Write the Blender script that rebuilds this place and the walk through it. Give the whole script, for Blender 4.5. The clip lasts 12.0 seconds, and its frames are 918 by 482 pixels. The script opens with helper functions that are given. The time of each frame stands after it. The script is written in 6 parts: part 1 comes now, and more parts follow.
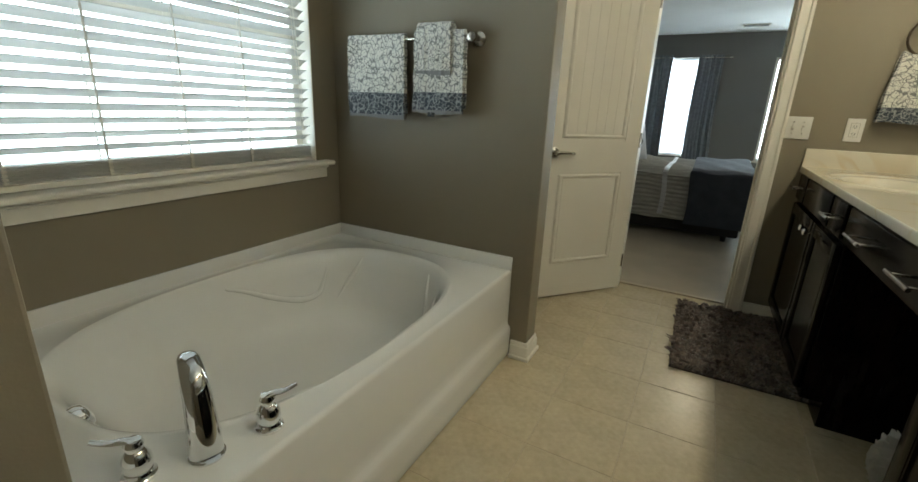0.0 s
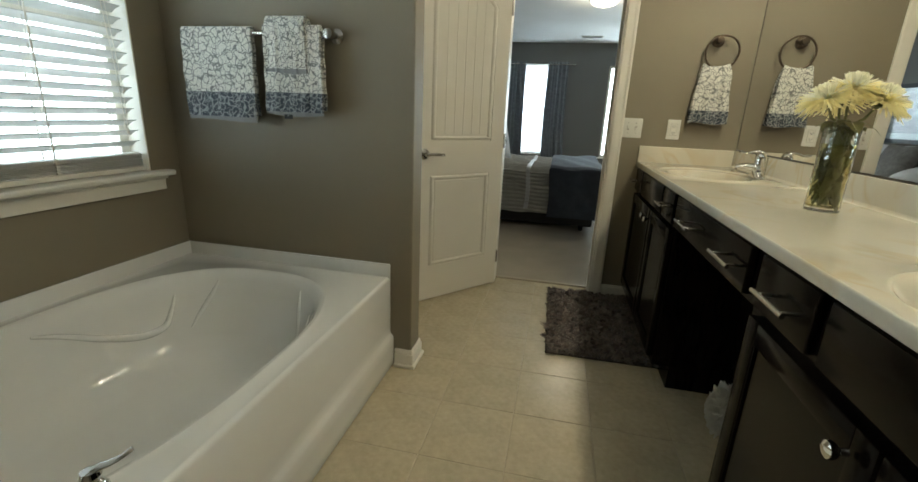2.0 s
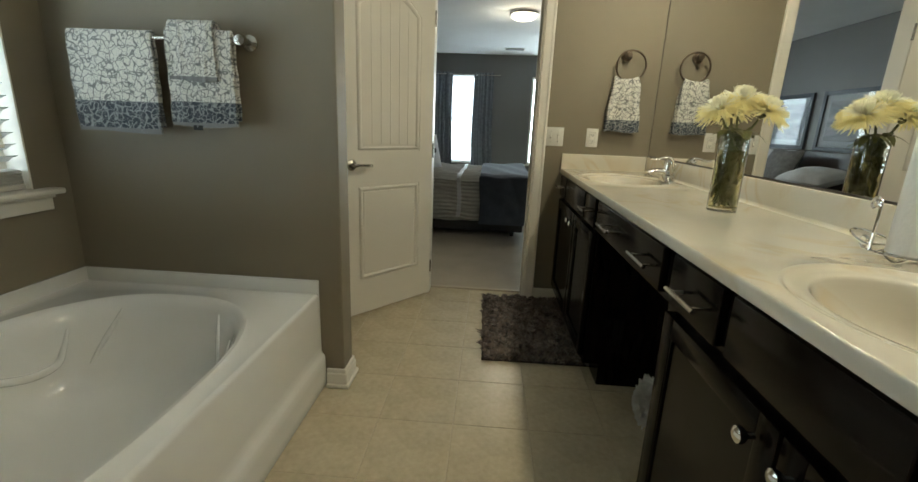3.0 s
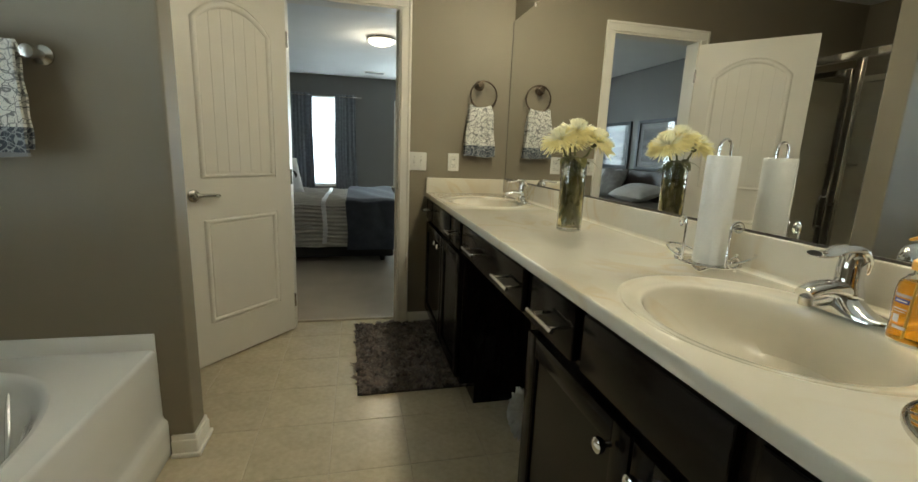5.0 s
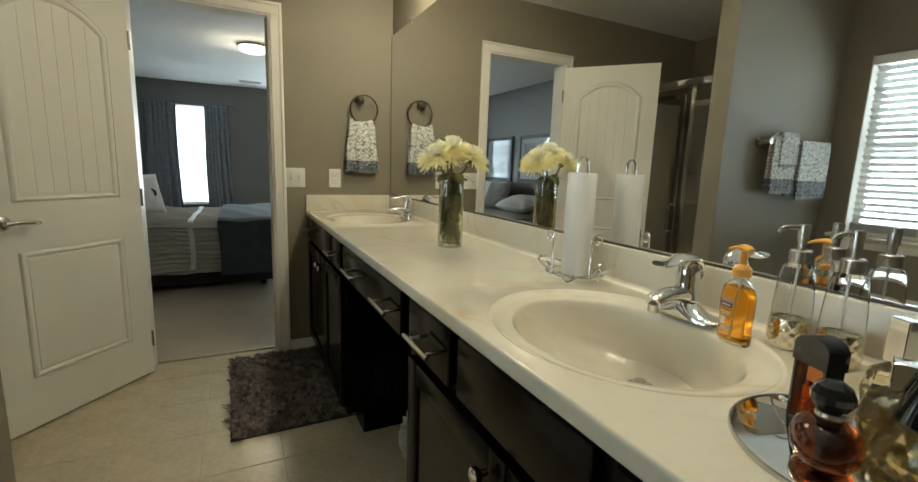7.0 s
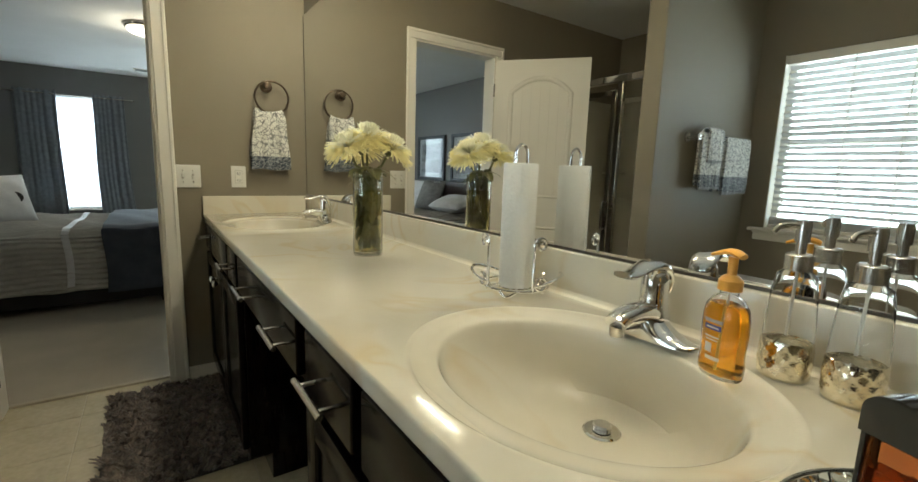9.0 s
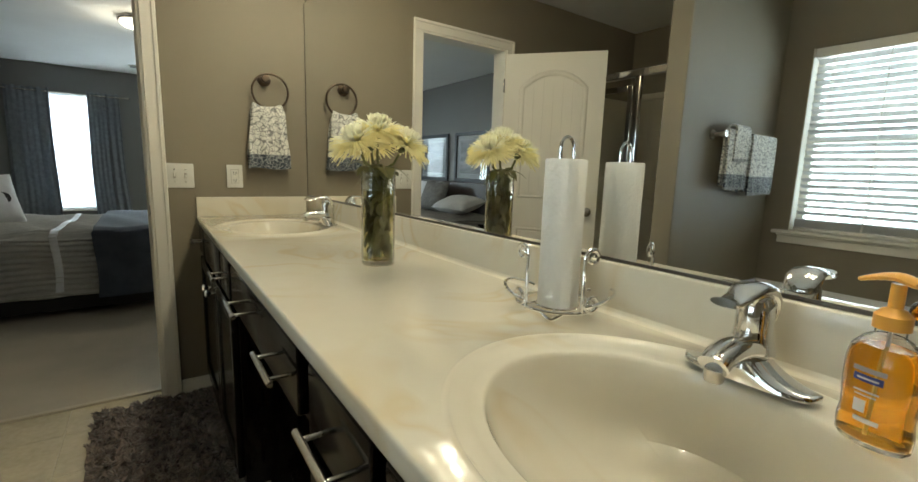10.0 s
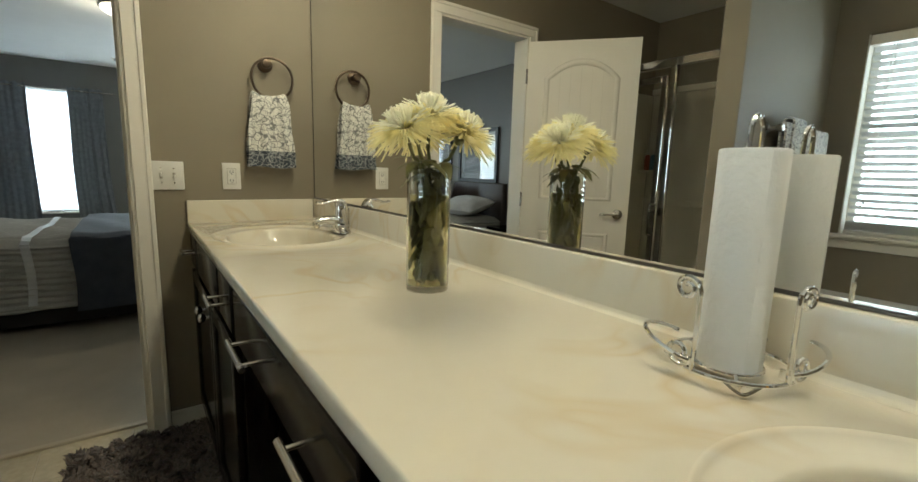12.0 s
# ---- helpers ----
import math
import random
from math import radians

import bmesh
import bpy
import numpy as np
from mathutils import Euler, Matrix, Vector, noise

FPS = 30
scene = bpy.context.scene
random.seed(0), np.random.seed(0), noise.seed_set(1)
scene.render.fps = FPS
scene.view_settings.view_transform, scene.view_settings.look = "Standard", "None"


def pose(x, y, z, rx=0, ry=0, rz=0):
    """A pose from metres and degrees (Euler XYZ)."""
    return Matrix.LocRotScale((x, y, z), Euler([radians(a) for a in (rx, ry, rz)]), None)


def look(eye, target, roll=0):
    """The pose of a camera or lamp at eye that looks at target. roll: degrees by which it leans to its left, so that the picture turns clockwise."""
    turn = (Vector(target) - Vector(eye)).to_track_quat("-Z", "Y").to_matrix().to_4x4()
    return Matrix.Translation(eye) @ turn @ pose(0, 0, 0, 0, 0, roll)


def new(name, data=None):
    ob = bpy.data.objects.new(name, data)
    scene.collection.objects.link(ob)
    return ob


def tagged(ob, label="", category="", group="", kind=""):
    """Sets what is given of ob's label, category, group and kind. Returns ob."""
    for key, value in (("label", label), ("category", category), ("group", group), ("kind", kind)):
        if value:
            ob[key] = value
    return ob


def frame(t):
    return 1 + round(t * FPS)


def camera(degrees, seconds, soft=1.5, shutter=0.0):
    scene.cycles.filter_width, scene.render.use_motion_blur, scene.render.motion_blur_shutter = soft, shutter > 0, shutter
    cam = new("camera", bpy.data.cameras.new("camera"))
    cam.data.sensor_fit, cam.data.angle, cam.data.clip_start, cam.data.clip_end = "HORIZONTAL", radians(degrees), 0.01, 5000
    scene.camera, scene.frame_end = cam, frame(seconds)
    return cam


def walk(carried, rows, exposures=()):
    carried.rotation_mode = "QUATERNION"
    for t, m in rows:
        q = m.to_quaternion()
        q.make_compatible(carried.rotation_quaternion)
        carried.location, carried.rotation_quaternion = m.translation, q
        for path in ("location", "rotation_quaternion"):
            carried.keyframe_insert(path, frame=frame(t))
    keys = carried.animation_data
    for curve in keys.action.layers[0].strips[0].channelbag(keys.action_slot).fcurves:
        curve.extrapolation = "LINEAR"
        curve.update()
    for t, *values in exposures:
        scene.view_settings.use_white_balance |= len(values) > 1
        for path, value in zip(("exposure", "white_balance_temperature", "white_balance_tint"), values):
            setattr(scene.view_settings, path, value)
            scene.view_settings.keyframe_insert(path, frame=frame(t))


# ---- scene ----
cam = camera(91.94, 12.0)
PATH = [
    (0, (-0.477, -0.383, 1.126), (-1.379, 1.304, 0.543), 2.39),
    (0.5, (-0.473, -0.361, 1.124), (-1.242, 1.393, 0.547), 2.38),
    (1, (-0.470, -0.354, 1.129), (-1.134, 1.443, 0.555), 2.42),
    (1.5, (-0.479, -0.339, 1.129), (-1.032, 1.497, 0.560), 2.47),
    (2, (-0.486, -0.323, 1.129), (-0.885, 1.556, 0.574), 2.56),
    (2.5, (-0.480, -0.306, 1.130), (-0.723, 1.605, 0.594), 2.53),
    (3, (-0.471, -0.302, 1.133), (-0.587, 1.630, 0.627), 2.34),
    (5, (-0.450, -0.266, 1.159), (-0.003, 1.643, 0.763), 2.32),
    (5.5, (-0.447, -0.262, 1.164), (0.104, 1.623, 0.784), 2.27),
    (6, (-0.434, -0.263, 1.177), (0.217, 1.593, 0.815), 2.23),
    (6.5, (-0.410, -0.249, 1.183), (0.354, 1.568, 0.848), 2.16),
    (7, (-0.376, -0.235, 1.176), (0.506, 1.531, 0.852), 1.99),
    (7.5, (-0.343, -0.215, 1.166), (0.673, 1.477, 0.846), 1.86),
    (9.5, (-0.194, 0.038, 1.150), (0.936, 1.658, 0.840), 1.77),
    (10, (-0.182, 0.127, 1.146), (0.948, 1.748, 0.836), 1.78),
    (10.5, (-0.183, 0.233, 1.142), (0.946, 1.854, 0.831), 1.76),
    (11, (-0.189, 0.331, 1.143), (0.943, 1.950, 0.831), 1.71),
    (11.5, (-0.186, 0.404, 1.146), (0.957, 2.016, 0.836), 1.76),
    (12, (-0.163, 0.465, 1.137), (0.996, 2.065, 0.826), 1.66),
]
walk(cam, [(t, look(eye, target, roll)) for t, eye, target, roll in PATH], [(0, 0.27, 6500, 0), (12, 0.27, 6500, 0)])

# ---- world and light ----
DOOR_Y, MIR_X, WIN_X, TUB_Y0, TUB_Y1 = 2.70, 0.560, -2.24, -0.20, 1.465
CEIL, STUB_X, TOP, FZ = 2.40, -1.075, 0.882, -0.05

world = bpy.data.worlds.new("sky")
scene.world = world
world.use_nodes = True
wn = world.node_tree.nodes
sky = wn.new("ShaderNodeTexSky")
sky.sky_type, sky.sun_disc = "NISHITA", False
sky.sun_elevation, sky.sun_rotation = radians(50), radians(200)
wn["Background"].inputs["Strength"].default_value = 0.12
world.node_tree.links.new(sky.outputs[0], wn["Background"].inputs["Color"])

sun = new("sun", bpy.data.lights.new("sun", "SUN"))
sun.data.energy, sun.data.angle, sun.data.color = 2.5, radians(0.6), (1, 0.95, 0.88)
sun.matrix_world = look((6, -10, 14), (0, 0, 0))


def daylight(name, eye, target, w, h, watts, tint=(0.86, 0.94, 1.0)):
    lamp = new(name, bpy.data.lights.new(name, "AREA"))
    lamp.data.shape, lamp.data.size, lamp.data.size_y = "RECTANGLE", w, h
    lamp.data.energy, lamp.data.color = watts, tint
    lamp.matrix_world = look(eye, target)
    return lamp


daylight("window_daylight", (WIN_X - 0.45, 0.9, 1.6), (0, 0.9, 1.3), 2.7, 1.6, 92, (0.74, 0.87, 1.0))
daylight("bedroom_window_daylight", (-1.07, 8.75, 1.25), (-1.07, 2, 1.25), 1.2, 1.75, 50, (0.76, 0.88, 1.0))
daylight("bedroom_side_daylight", (0.75, 8.75, 1.25), (0.75, 2, 1.25), 1.2, 1.75, 60, (0.76, 0.88, 1.0))


def bulb(name, at, watts, size, tint):
    lamp = new(name, bpy.data.lights.new(name, "POINT"))
    lamp.data.energy, lamp.data.shadow_soft_size, lamp.data.color = watts, size, tint
    lamp.location = at


WARM = (1.0, 0.875, 0.69)
for cy, watts in ((0.30, 8.6), (1.84, 8.2)):
    for dy in (-0.22, 0.0, 0.22):
        bulb("vanity_bulb", (0.42, cy + dy, 2.259), watts, 0.045, WARM)
bulb("bedroom_bulb", (-0.17, 5.25, 2.24), 9, 0.1, (1.0, 0.86, 0.68))

# ---- helpers of this scene ----


def mat(name, a, b=None, scale=4.0, rough=0.5, bump=0.0, bump_scale=60.0, metal=0.0, coat=0.0, sheen=0.0, stretch=(1, 1, 1), fine=0.25, rvar=0.06):
    """A procedural surface: two tones mixed by coarse and fine noise, with relief and uneven gloss."""
    m = bpy.data.materials.new(name)
    m.use_nodes = True
    n, l = m.node_tree.nodes, m.node_tree.links
    p = n["Principled BSDF"]
    b = b or tuple(c * 0.88 for c in a)
    tc = n.new("ShaderNodeTexCoord")
    mp = n.new("ShaderNodeMapping")
    mp.inputs["Scale"].default_value = stretch
    l.new(tc.outputs["Object"], mp.inputs[0])
    n1, n2 = n.new("ShaderNodeTexNoise"), n.new("ShaderNodeTexNoise")
    n1.inputs["Scale"].default_value, n1.inputs["Detail"].default_value = scale, 4
    n2.inputs["Scale"].default_value, n2.inputs["Detail"].default_value = bump_scale, 3
    l.new(mp.outputs[0], n1.inputs["Vector"])
    l.new(mp.outputs[0], n2.inputs["Vector"])
    mx = n.new("ShaderNodeMix")
    mx.inputs[0].default_value = fine
    l.new(n1.outputs[0], mx.inputs[2])
    l.new(n2.outputs[0], mx.inputs[3])
    ramp = n.new("ShaderNodeValToRGB")
    ramp.color_ramp.elements[0].position, ramp.color_ramp.elements[1].position = 0.3, 0.7
    ramp.color_ramp.elements[0].color, ramp.color_ramp.elements[1].color = (*b, 1), (*a, 1)
    l.new(mx.outputs[0], ramp.inputs[0])
    l.new(ramp.outputs[0], p.inputs["Base Color"])
    rr = n.new("ShaderNodeMapRange")
    rr.inputs[3].default_value, rr.inputs[4].default_value = max(rough - rvar, 0.01), min(rough + rvar, 1)
    l.new(n1.outputs[0], rr.inputs[0])
    l.new(rr.outputs[0], p.inputs["Roughness"])
    p.inputs["Metallic"].default_value = metal
    p.inputs["Coat Weight"].default_value = coat
    p.inputs["Coat Roughness"].default_value = 0.08
    p.inputs["Sheen Weight"].default_value = sheen
    if bump:
        bp = n.new("ShaderNodeBump")
        bp.inputs["Strength"].default_value, bp.inputs["Distance"].default_value = bump, 0.002
        l.new(n2.outputs[0], bp.inputs["Height"])
        l.new(bp.outputs[0], p.inputs["Normal"])
    return m


def glass(name, tint=(1, 1, 1), rough=0.0, ior=1.45):
    m = bpy.data.materials.new(name)
    m.use_nodes = True
    p = m.node_tree.nodes["Principled BSDF"]
    p.inputs["Base Color"].default_value = (*tint, 1)
    p.inputs["Transmission Weight"].default_value, p.inputs["IOR"].default_value = 1.0, ior
    p.inputs["Roughness"].default_value = rough
    return m


def glow(name, tint, strength):
    m = bpy.data.materials.new(name)
    m.use_nodes = True
    p = m.node_tree.nodes["Principled BSDF"]
    p.inputs["Base Color"].default_value = (0.9, 0.9, 0.9, 1)
    p.inputs["Emission Color"].default_value, p.inputs["Emission Strength"].default_value = (*tint, 1), strength
    return m


def leafy(m, amount, tint):
    """Lets light through a thin sheet."""
    n, l = m.node_tree.nodes, m.node_tree.links
    tr, mx = n.new("ShaderNodeBsdfTranslucent"), n.new("ShaderNodeMixShader")
    tr.inputs[0].default_value = (*tint, 1)
    mx.inputs[0].default_value = amount
    l.new(n["Principled BSDF"].outputs[0], mx.inputs[1])
    l.new(tr.outputs[0], mx.inputs[2])
    l.new(mx.outputs[0], n["Material Output"].inputs[0])
    return m


def link_mesh(name, bm, material, smooth=False):
    me = bpy.data.meshes.new(name)
    bmesh.ops.recalc_face_normals(bm, faces=bm.faces)
    bm.to_mesh(me)
    bm.free()
    if smooth:
        me.shade_smooth()
        me.set_sharp_from_angle(angle=radians(38))
    me.materials.append(material)
    return new(name, me)


def part(name, bm, material, parent, label="", smooth=False):
    ob = link_mesh(name, bm, material, smooth)
    ob.parent = parent
    return tagged(ob, label)


def thing(name, label, category, at=(0, 0, 0), turn=0, group="", kind=""):
    e = new(name)
    e.empty_display_size = 0.05
    e.matrix_basis = pose(*at, 0, 0, turn)
    return tagged(e, label, category, group, kind)


def structure(name, bm, material, label="", smooth=False):
    return tagged(link_mesh(name, bm, material, smooth), label, "", "", "structure")


def box(x0, y0, z0, x1, y1, z1, r=0.0, seg=2, bm=None):
    b = bmesh.new()
    bmesh.ops.create_cube(b, size=1)
    for v in b.verts:
        v.co = Vector((x0 + (v.co.x + 0.5) * (x1 - x0), y0 + (v.co.y + 0.5) * (y1 - y0), z0 + (v.co.z + 0.5) * (z1 - z0)))
    if r:
        bmesh.ops.bevel(b, geom=b.edges[:], offset=r, segments=seg, profile=0.5, affect="EDGES")
    return merge(bm, b)


def merge(bm, b, m=None):
    if m is not None:
        bmesh.ops.transform(b, matrix=m, verts=b.verts)
    if bm is None:
        return b
    tmp = bpy.data.meshes.new("tmp")
    b.to_mesh(tmp)
    b.free()
    bm.from_mesh(tmp)
    bpy.data.meshes.remove(tmp)
    return bm


def lathe(profile, seg=32, bm=None, at=(0, 0, 0), m=None):
    b = bmesh.new()
    rings = []
    for r, z in profile:
        if r < 1e-5:
            rings.append([b.verts.new((0, 0, z))])
        else:
            rings.append([b.verts.new((r * math.cos(2 * math.pi * i / seg), r * math.sin(2 * math.pi * i / seg), z)) for i in range(seg)])
    for p, q in zip(rings, rings[1:]):
        for i in range(seg):
            j = (i + 1) % seg
            if len(p) == 1 and len(q) > 1:
                b.faces.new((p[0], q[j], q[i]))
            elif len(q) == 1 and len(p) > 1:
                b.faces.new((p[i], p[j], q[0]))
            elif len(p) > 1:
                b.faces.new((p[i], p[j], q[j], q[i]))
    return merge(bm, b, (m if m is not None else Matrix.Identity(4)) @ Matrix.Translation(at) if m is not None else Matrix.Translation(at))


def tube(points, radius, seg=8, closed=False, bm=None, flat=(1, 1)):
    """Sweeps a round or oval section along points; radius may be a list."""
    b = bmesh.new()
    pts = [Vector(p) for p in points]
    k = len(pts)
    rad = radius if isinstance(radius, (list, tuple)) else [radius] * k
    tan = []
    for i in range(k):
        a = pts[(i - 1) % k] if closed or i else pts[0]
        c = pts[(i + 1) % k] if closed or i < k - 1 else pts[-1]
        tan.append((c - a).normalized())
    up = Vector((0, 0, 1)) if abs(tan[0].z) < 0.9 else Vector((1, 0, 0))
    u = tan[0].cross(up).normalized()
    rings = []
    for p, t, r in zip(pts, tan, rad):
        u = (u - t * u.dot(t)).normalized()
        w = t.cross(u)
        rings.append([b.verts.new(p + r * (flat[0] * u * math.cos(2 * math.pi * i / seg) + flat[1] * w * math.sin(2 * math.pi * i / seg))) for i in range(seg)])
    for a in range(k if closed else k - 1):
        p, q = rings[a], rings[(a + 1) % k]
        for i in range(seg):
            j = (i + 1) % seg
            b.faces.new((p[i], p[j], q[j], q[i]))
    if not closed:
        b.faces.new(rings[0][::-1])
        b.faces.new(rings[-1])
    return merge(bm, b)


def smooth_line(points, steps=8, closed=False):
    """Catmull-Rom through the points."""
    p = [Vector(v) for v in points]
    k, out = len(p), []
    for i in range(k if closed else k - 1):
        a, b, c, d = p[(i - 1) % k] if closed or i else p[0], p[i], p[(i + 1) % k], p[(i + 2) % k] if closed or i < k - 2 else p[-1]
        for s in range(steps):
            t = s / steps
            out.append(0.5 * (2 * b + (c - a) * t + (2 * a - 5 * b + 4 * c - d) * t * t + (3 * b - a - 3 * c + d) * t ** 3))
    if not closed:
        out.append(p[-1])
    return out


def sheet(w, h, nu, nv, f, thick=0.0):
    """A grid of points f(u, v), optionally given a thickness."""
    b = bmesh.new()
    g = [[b.verts.new(f(i / nu, j / nv)) for i in range(nu + 1)] for j in range(nv + 1)]
    for j in range(nv):
        for i in range(nu):
            b.faces.new((g[j][i], g[j][i + 1], g[j + 1][i + 1], g[j + 1][i]))
    if thick:
        bmesh.ops.recalc_face_normals(b, faces=b.faces)
        bmesh.ops.solidify(b, geom=b.faces[:], thickness=thick)
    return b


def basin(rect, centre, rings, z, seg=96, power=2.0):
    """A flat deck over rect (x0, y0, x1, y1) with a bowl let into it: rings of (half width, half length, height, shift along y and, if any, along x)."""
    x0, y0, x1, y1 = rect
    b = bmesh.new()
    per = []
    k = seg // 4
    for i in range(k):
        per.append((x0 + (x1 - x0) * i / k, y0))
    for i in range(k):
        per.append((x1, y0 + (y1 - y0) * i / k))
    for i in range(k):
        per.append((x1 - (x1 - x0) * i / k, y1))
    for i in range(k):
        per.append((x0, y1 - (y1 - y0) * i / k))
    loops = [[b.verts.new((x, y, z)) for x, y in per]]
    cx, cy = centre
    hx, hy = (x1 - x0) / 2, (y1 - y0) / 2
    mx, my = (x0 + x1) / 2, (y0 + y1) / 2
    for a, c, dz, sy, *more in rings:
        ring, sx = [], more[0] if more else 0
        for x, y in per:
            t = math.atan2((y - my) / hy, (x - mx) / hx)
            ct, st = math.cos(t), math.sin(t)
            ring.append(b.verts.new((cx + sx + a * math.copysign(abs(ct) ** (2 / power), ct), cy + sy + c * math.copysign(abs(st) ** (2 / power), st), z + dz)))
        loops.append(ring)
    for p, q in zip(loops, loops[1:]):
        for i in range(len(p)):
            j = (i + 1) % len(p)
            b.faces.new((p[i], p[j], q[j], q[i]))
    b.faces.new(loops[-1])
    return b


# ---- materials ----
PAINT = mat("taupe_wall_paint", (0.238, 0.203, 0.143), (0.224, 0.19, 0.132), 1.2, 0.6, 0.12, 220, fine=0.15)
BPAINT = mat("grey_bedroom_paint", (0.18, 0.176, 0.168), (0.167, 0.163, 0.156), 1.2, 0.5, 0.1, 220, fine=0.15)
WHITEC = mat("ceiling_paint", (0.80, 0.80, 0.78), (0.76, 0.76, 0.74), 3, 0.8, 0.35, 120)
TRIM = mat("white_trim_paint", (0.79, 0.75, 0.665), (0.775, 0.735, 0.65), 5, 0.38, 0.02, 150, rvar=0.015)
ACRYL = mat("white_acrylic", (0.82, 0.81, 0.78), (0.8, 0.79, 0.76), 2, 0.12, 0.0, 30, coat=0.5, rvar=0.03)
CHROME = mat("chrome", (0.86, 0.86, 0.86), (0.8, 0.8, 0.8), 12, 0.07, 0, 40, metal=1.0, rvar=0.03)
STEEL = mat("satin_nickel", (0.62, 0.6, 0.56), (0.52, 0.5, 0.47), 14, 0.26, 0.03, 140, metal=1.0)
BRONZE = mat("aged_bronze", (0.16, 0.12, 0.085), (0.1, 0.075, 0.055), 20, 0.32, 0.1, 90, metal=0.9)
ESPRESSO = mat("espresso_stained_wood", (0.008, 0.0055, 0.0045), (0.004, 0.003, 0.0026), 6, 0.17, 0.03, 45, coat=0.0, stretch=(6, 1, 1), rvar=0.04)
ESPRESSO.node_tree.nodes["Principled BSDF"].inputs["Specular IOR Level"].default_value = 0.16
CARPET = mat("beige_carpet", (0.45, 0.385, 0.295), (0.32, 0.27, 0.20), 5, 0.95, 1.0, 260, sheen=0.3, fine=0.55)
GROUT = mat("vinyl_joint", (0.54, 0.465, 0.33), (0.45, 0.385, 0.265), 8, 0.5, 0.2, 90)
SLAT = leafy(mat("blind_slat", (0.60, 0.585, 0.55), (0.57, 0.555, 0.52), 6, 0.45), 0.08, (0.7, 0.70, 0.68))
PANE = glass("window_glass")
SHOWERGLASS = glass("shower_glass", (0.9, 0.93, 0.92))
SURROUND = mat("shower_surround", (0.78, 0.72, 0.60), (0.73, 0.67, 0.55), 3, 0.3, 0.05, 60)
PLASTIC = mat("white_plate_plastic", (0.74, 0.72, 0.66), None, 6, 0.35)
DARK = mat("dark_slot", (0.03, 0.03, 0.03), None, 6, 0.6)
FACE = mat("mirror_silver", (0.9, 0.91, 0.9), (0.895, 0.905, 0.895), 2, 0.004, 0, 30, metal=1.0, rvar=0.003)


def cultured_marble():
    m = mat("cultured_marble", (0.71, 0.66, 0.545), (0.67, 0.62, 0.5), 2, 0.14, 0, 30, coat=0.45, rvar=0.04)
    n, l = m.node_tree.nodes, m.node_tree.links
    tc, nz = n.new("ShaderNodeTexCoord"), n.new("ShaderNodeTexNoise")
    nz.inputs["Scale"].default_value, nz.inputs["Detail"].default_value, nz.inputs["Distortion"].default_value = 2.1, 2.0, 3.0
    l.new(tc.outputs["Object"], nz.inputs["Vector"])
    ramp = n.new("ShaderNodeValToRGB")
    e = ramp.color_ramp.elements
    e[0].position, e[0].color = 0.455, (0, 0, 0, 1)
    e[1].position, e[1].color = 0.585, (0, 0, 0, 1)
    mid = e.new(0.515)
    mid.color = (1, 1, 1, 1)
    l.new(nz.outputs[0], ramp.inputs[0])
    patch = n.new("ShaderNodeTexNoise")
    patch.inputs["Scale"].default_value = 3.1
    l.new(tc.outputs["Object"], patch.inputs["Vector"])
    pr = n.new("ShaderNodeMapRange")
    pr.inputs[1].default_value, pr.inputs[2].default_value, pr.inputs[4].default_value = 0.43, 0.64, 0.78
    l.new(patch.outputs[0], pr.inputs[0])
    mu = n.new("ShaderNodeMath")
    mu.operation = "MULTIPLY"
    l.new(ramp.outputs[0], mu.inputs[0])
    l.new(pr.outputs[0], mu.inputs[1])
    mx = n.new("ShaderNodeMix")
    mx.data_type = "RGBA"
    p = n["Principled BSDF"]
    l.new(mu.outputs[0], mx.inputs[0])
    l.new(p.inputs["Base Color"].links[0].from_socket, mx.inputs[6])
    mx.inputs[7].default_value = (0.63, 0.52, 0.34, 1)
    l.new(mx.outputs[2], p.inputs["Base Color"])
    return m


MARBLE = cultured_marble()


def vinyl_tile():
    m = mat("vinyl_tile", (0.62, 0.54, 0.385), (0.46, 0.39, 0.265), 7, 0.24, 0.12, 38, fine=0.5)
    n, l = m.node_tree.nodes, m.node_tree.links
    p = n["Principled BSDF"]
    info, mr, hs = n.new("ShaderNodeObjectInfo"), n.new("ShaderNodeMapRange"), n.new("ShaderNodeHueSaturation")
    mr.inputs[3].default_value, mr.inputs[4].default_value = 0.96, 1.03
    l.new(info.outputs["Random"], mr.inputs[0])
    l.new(mr.outputs[0], hs.inputs["Value"])
    l.new(p.inputs["Base Color"].links[0].from_socket, hs.inputs["Color"])
    l.new(hs.outputs[0], p.inputs["Base Color"])
    return m


TILE = vinyl_tile()


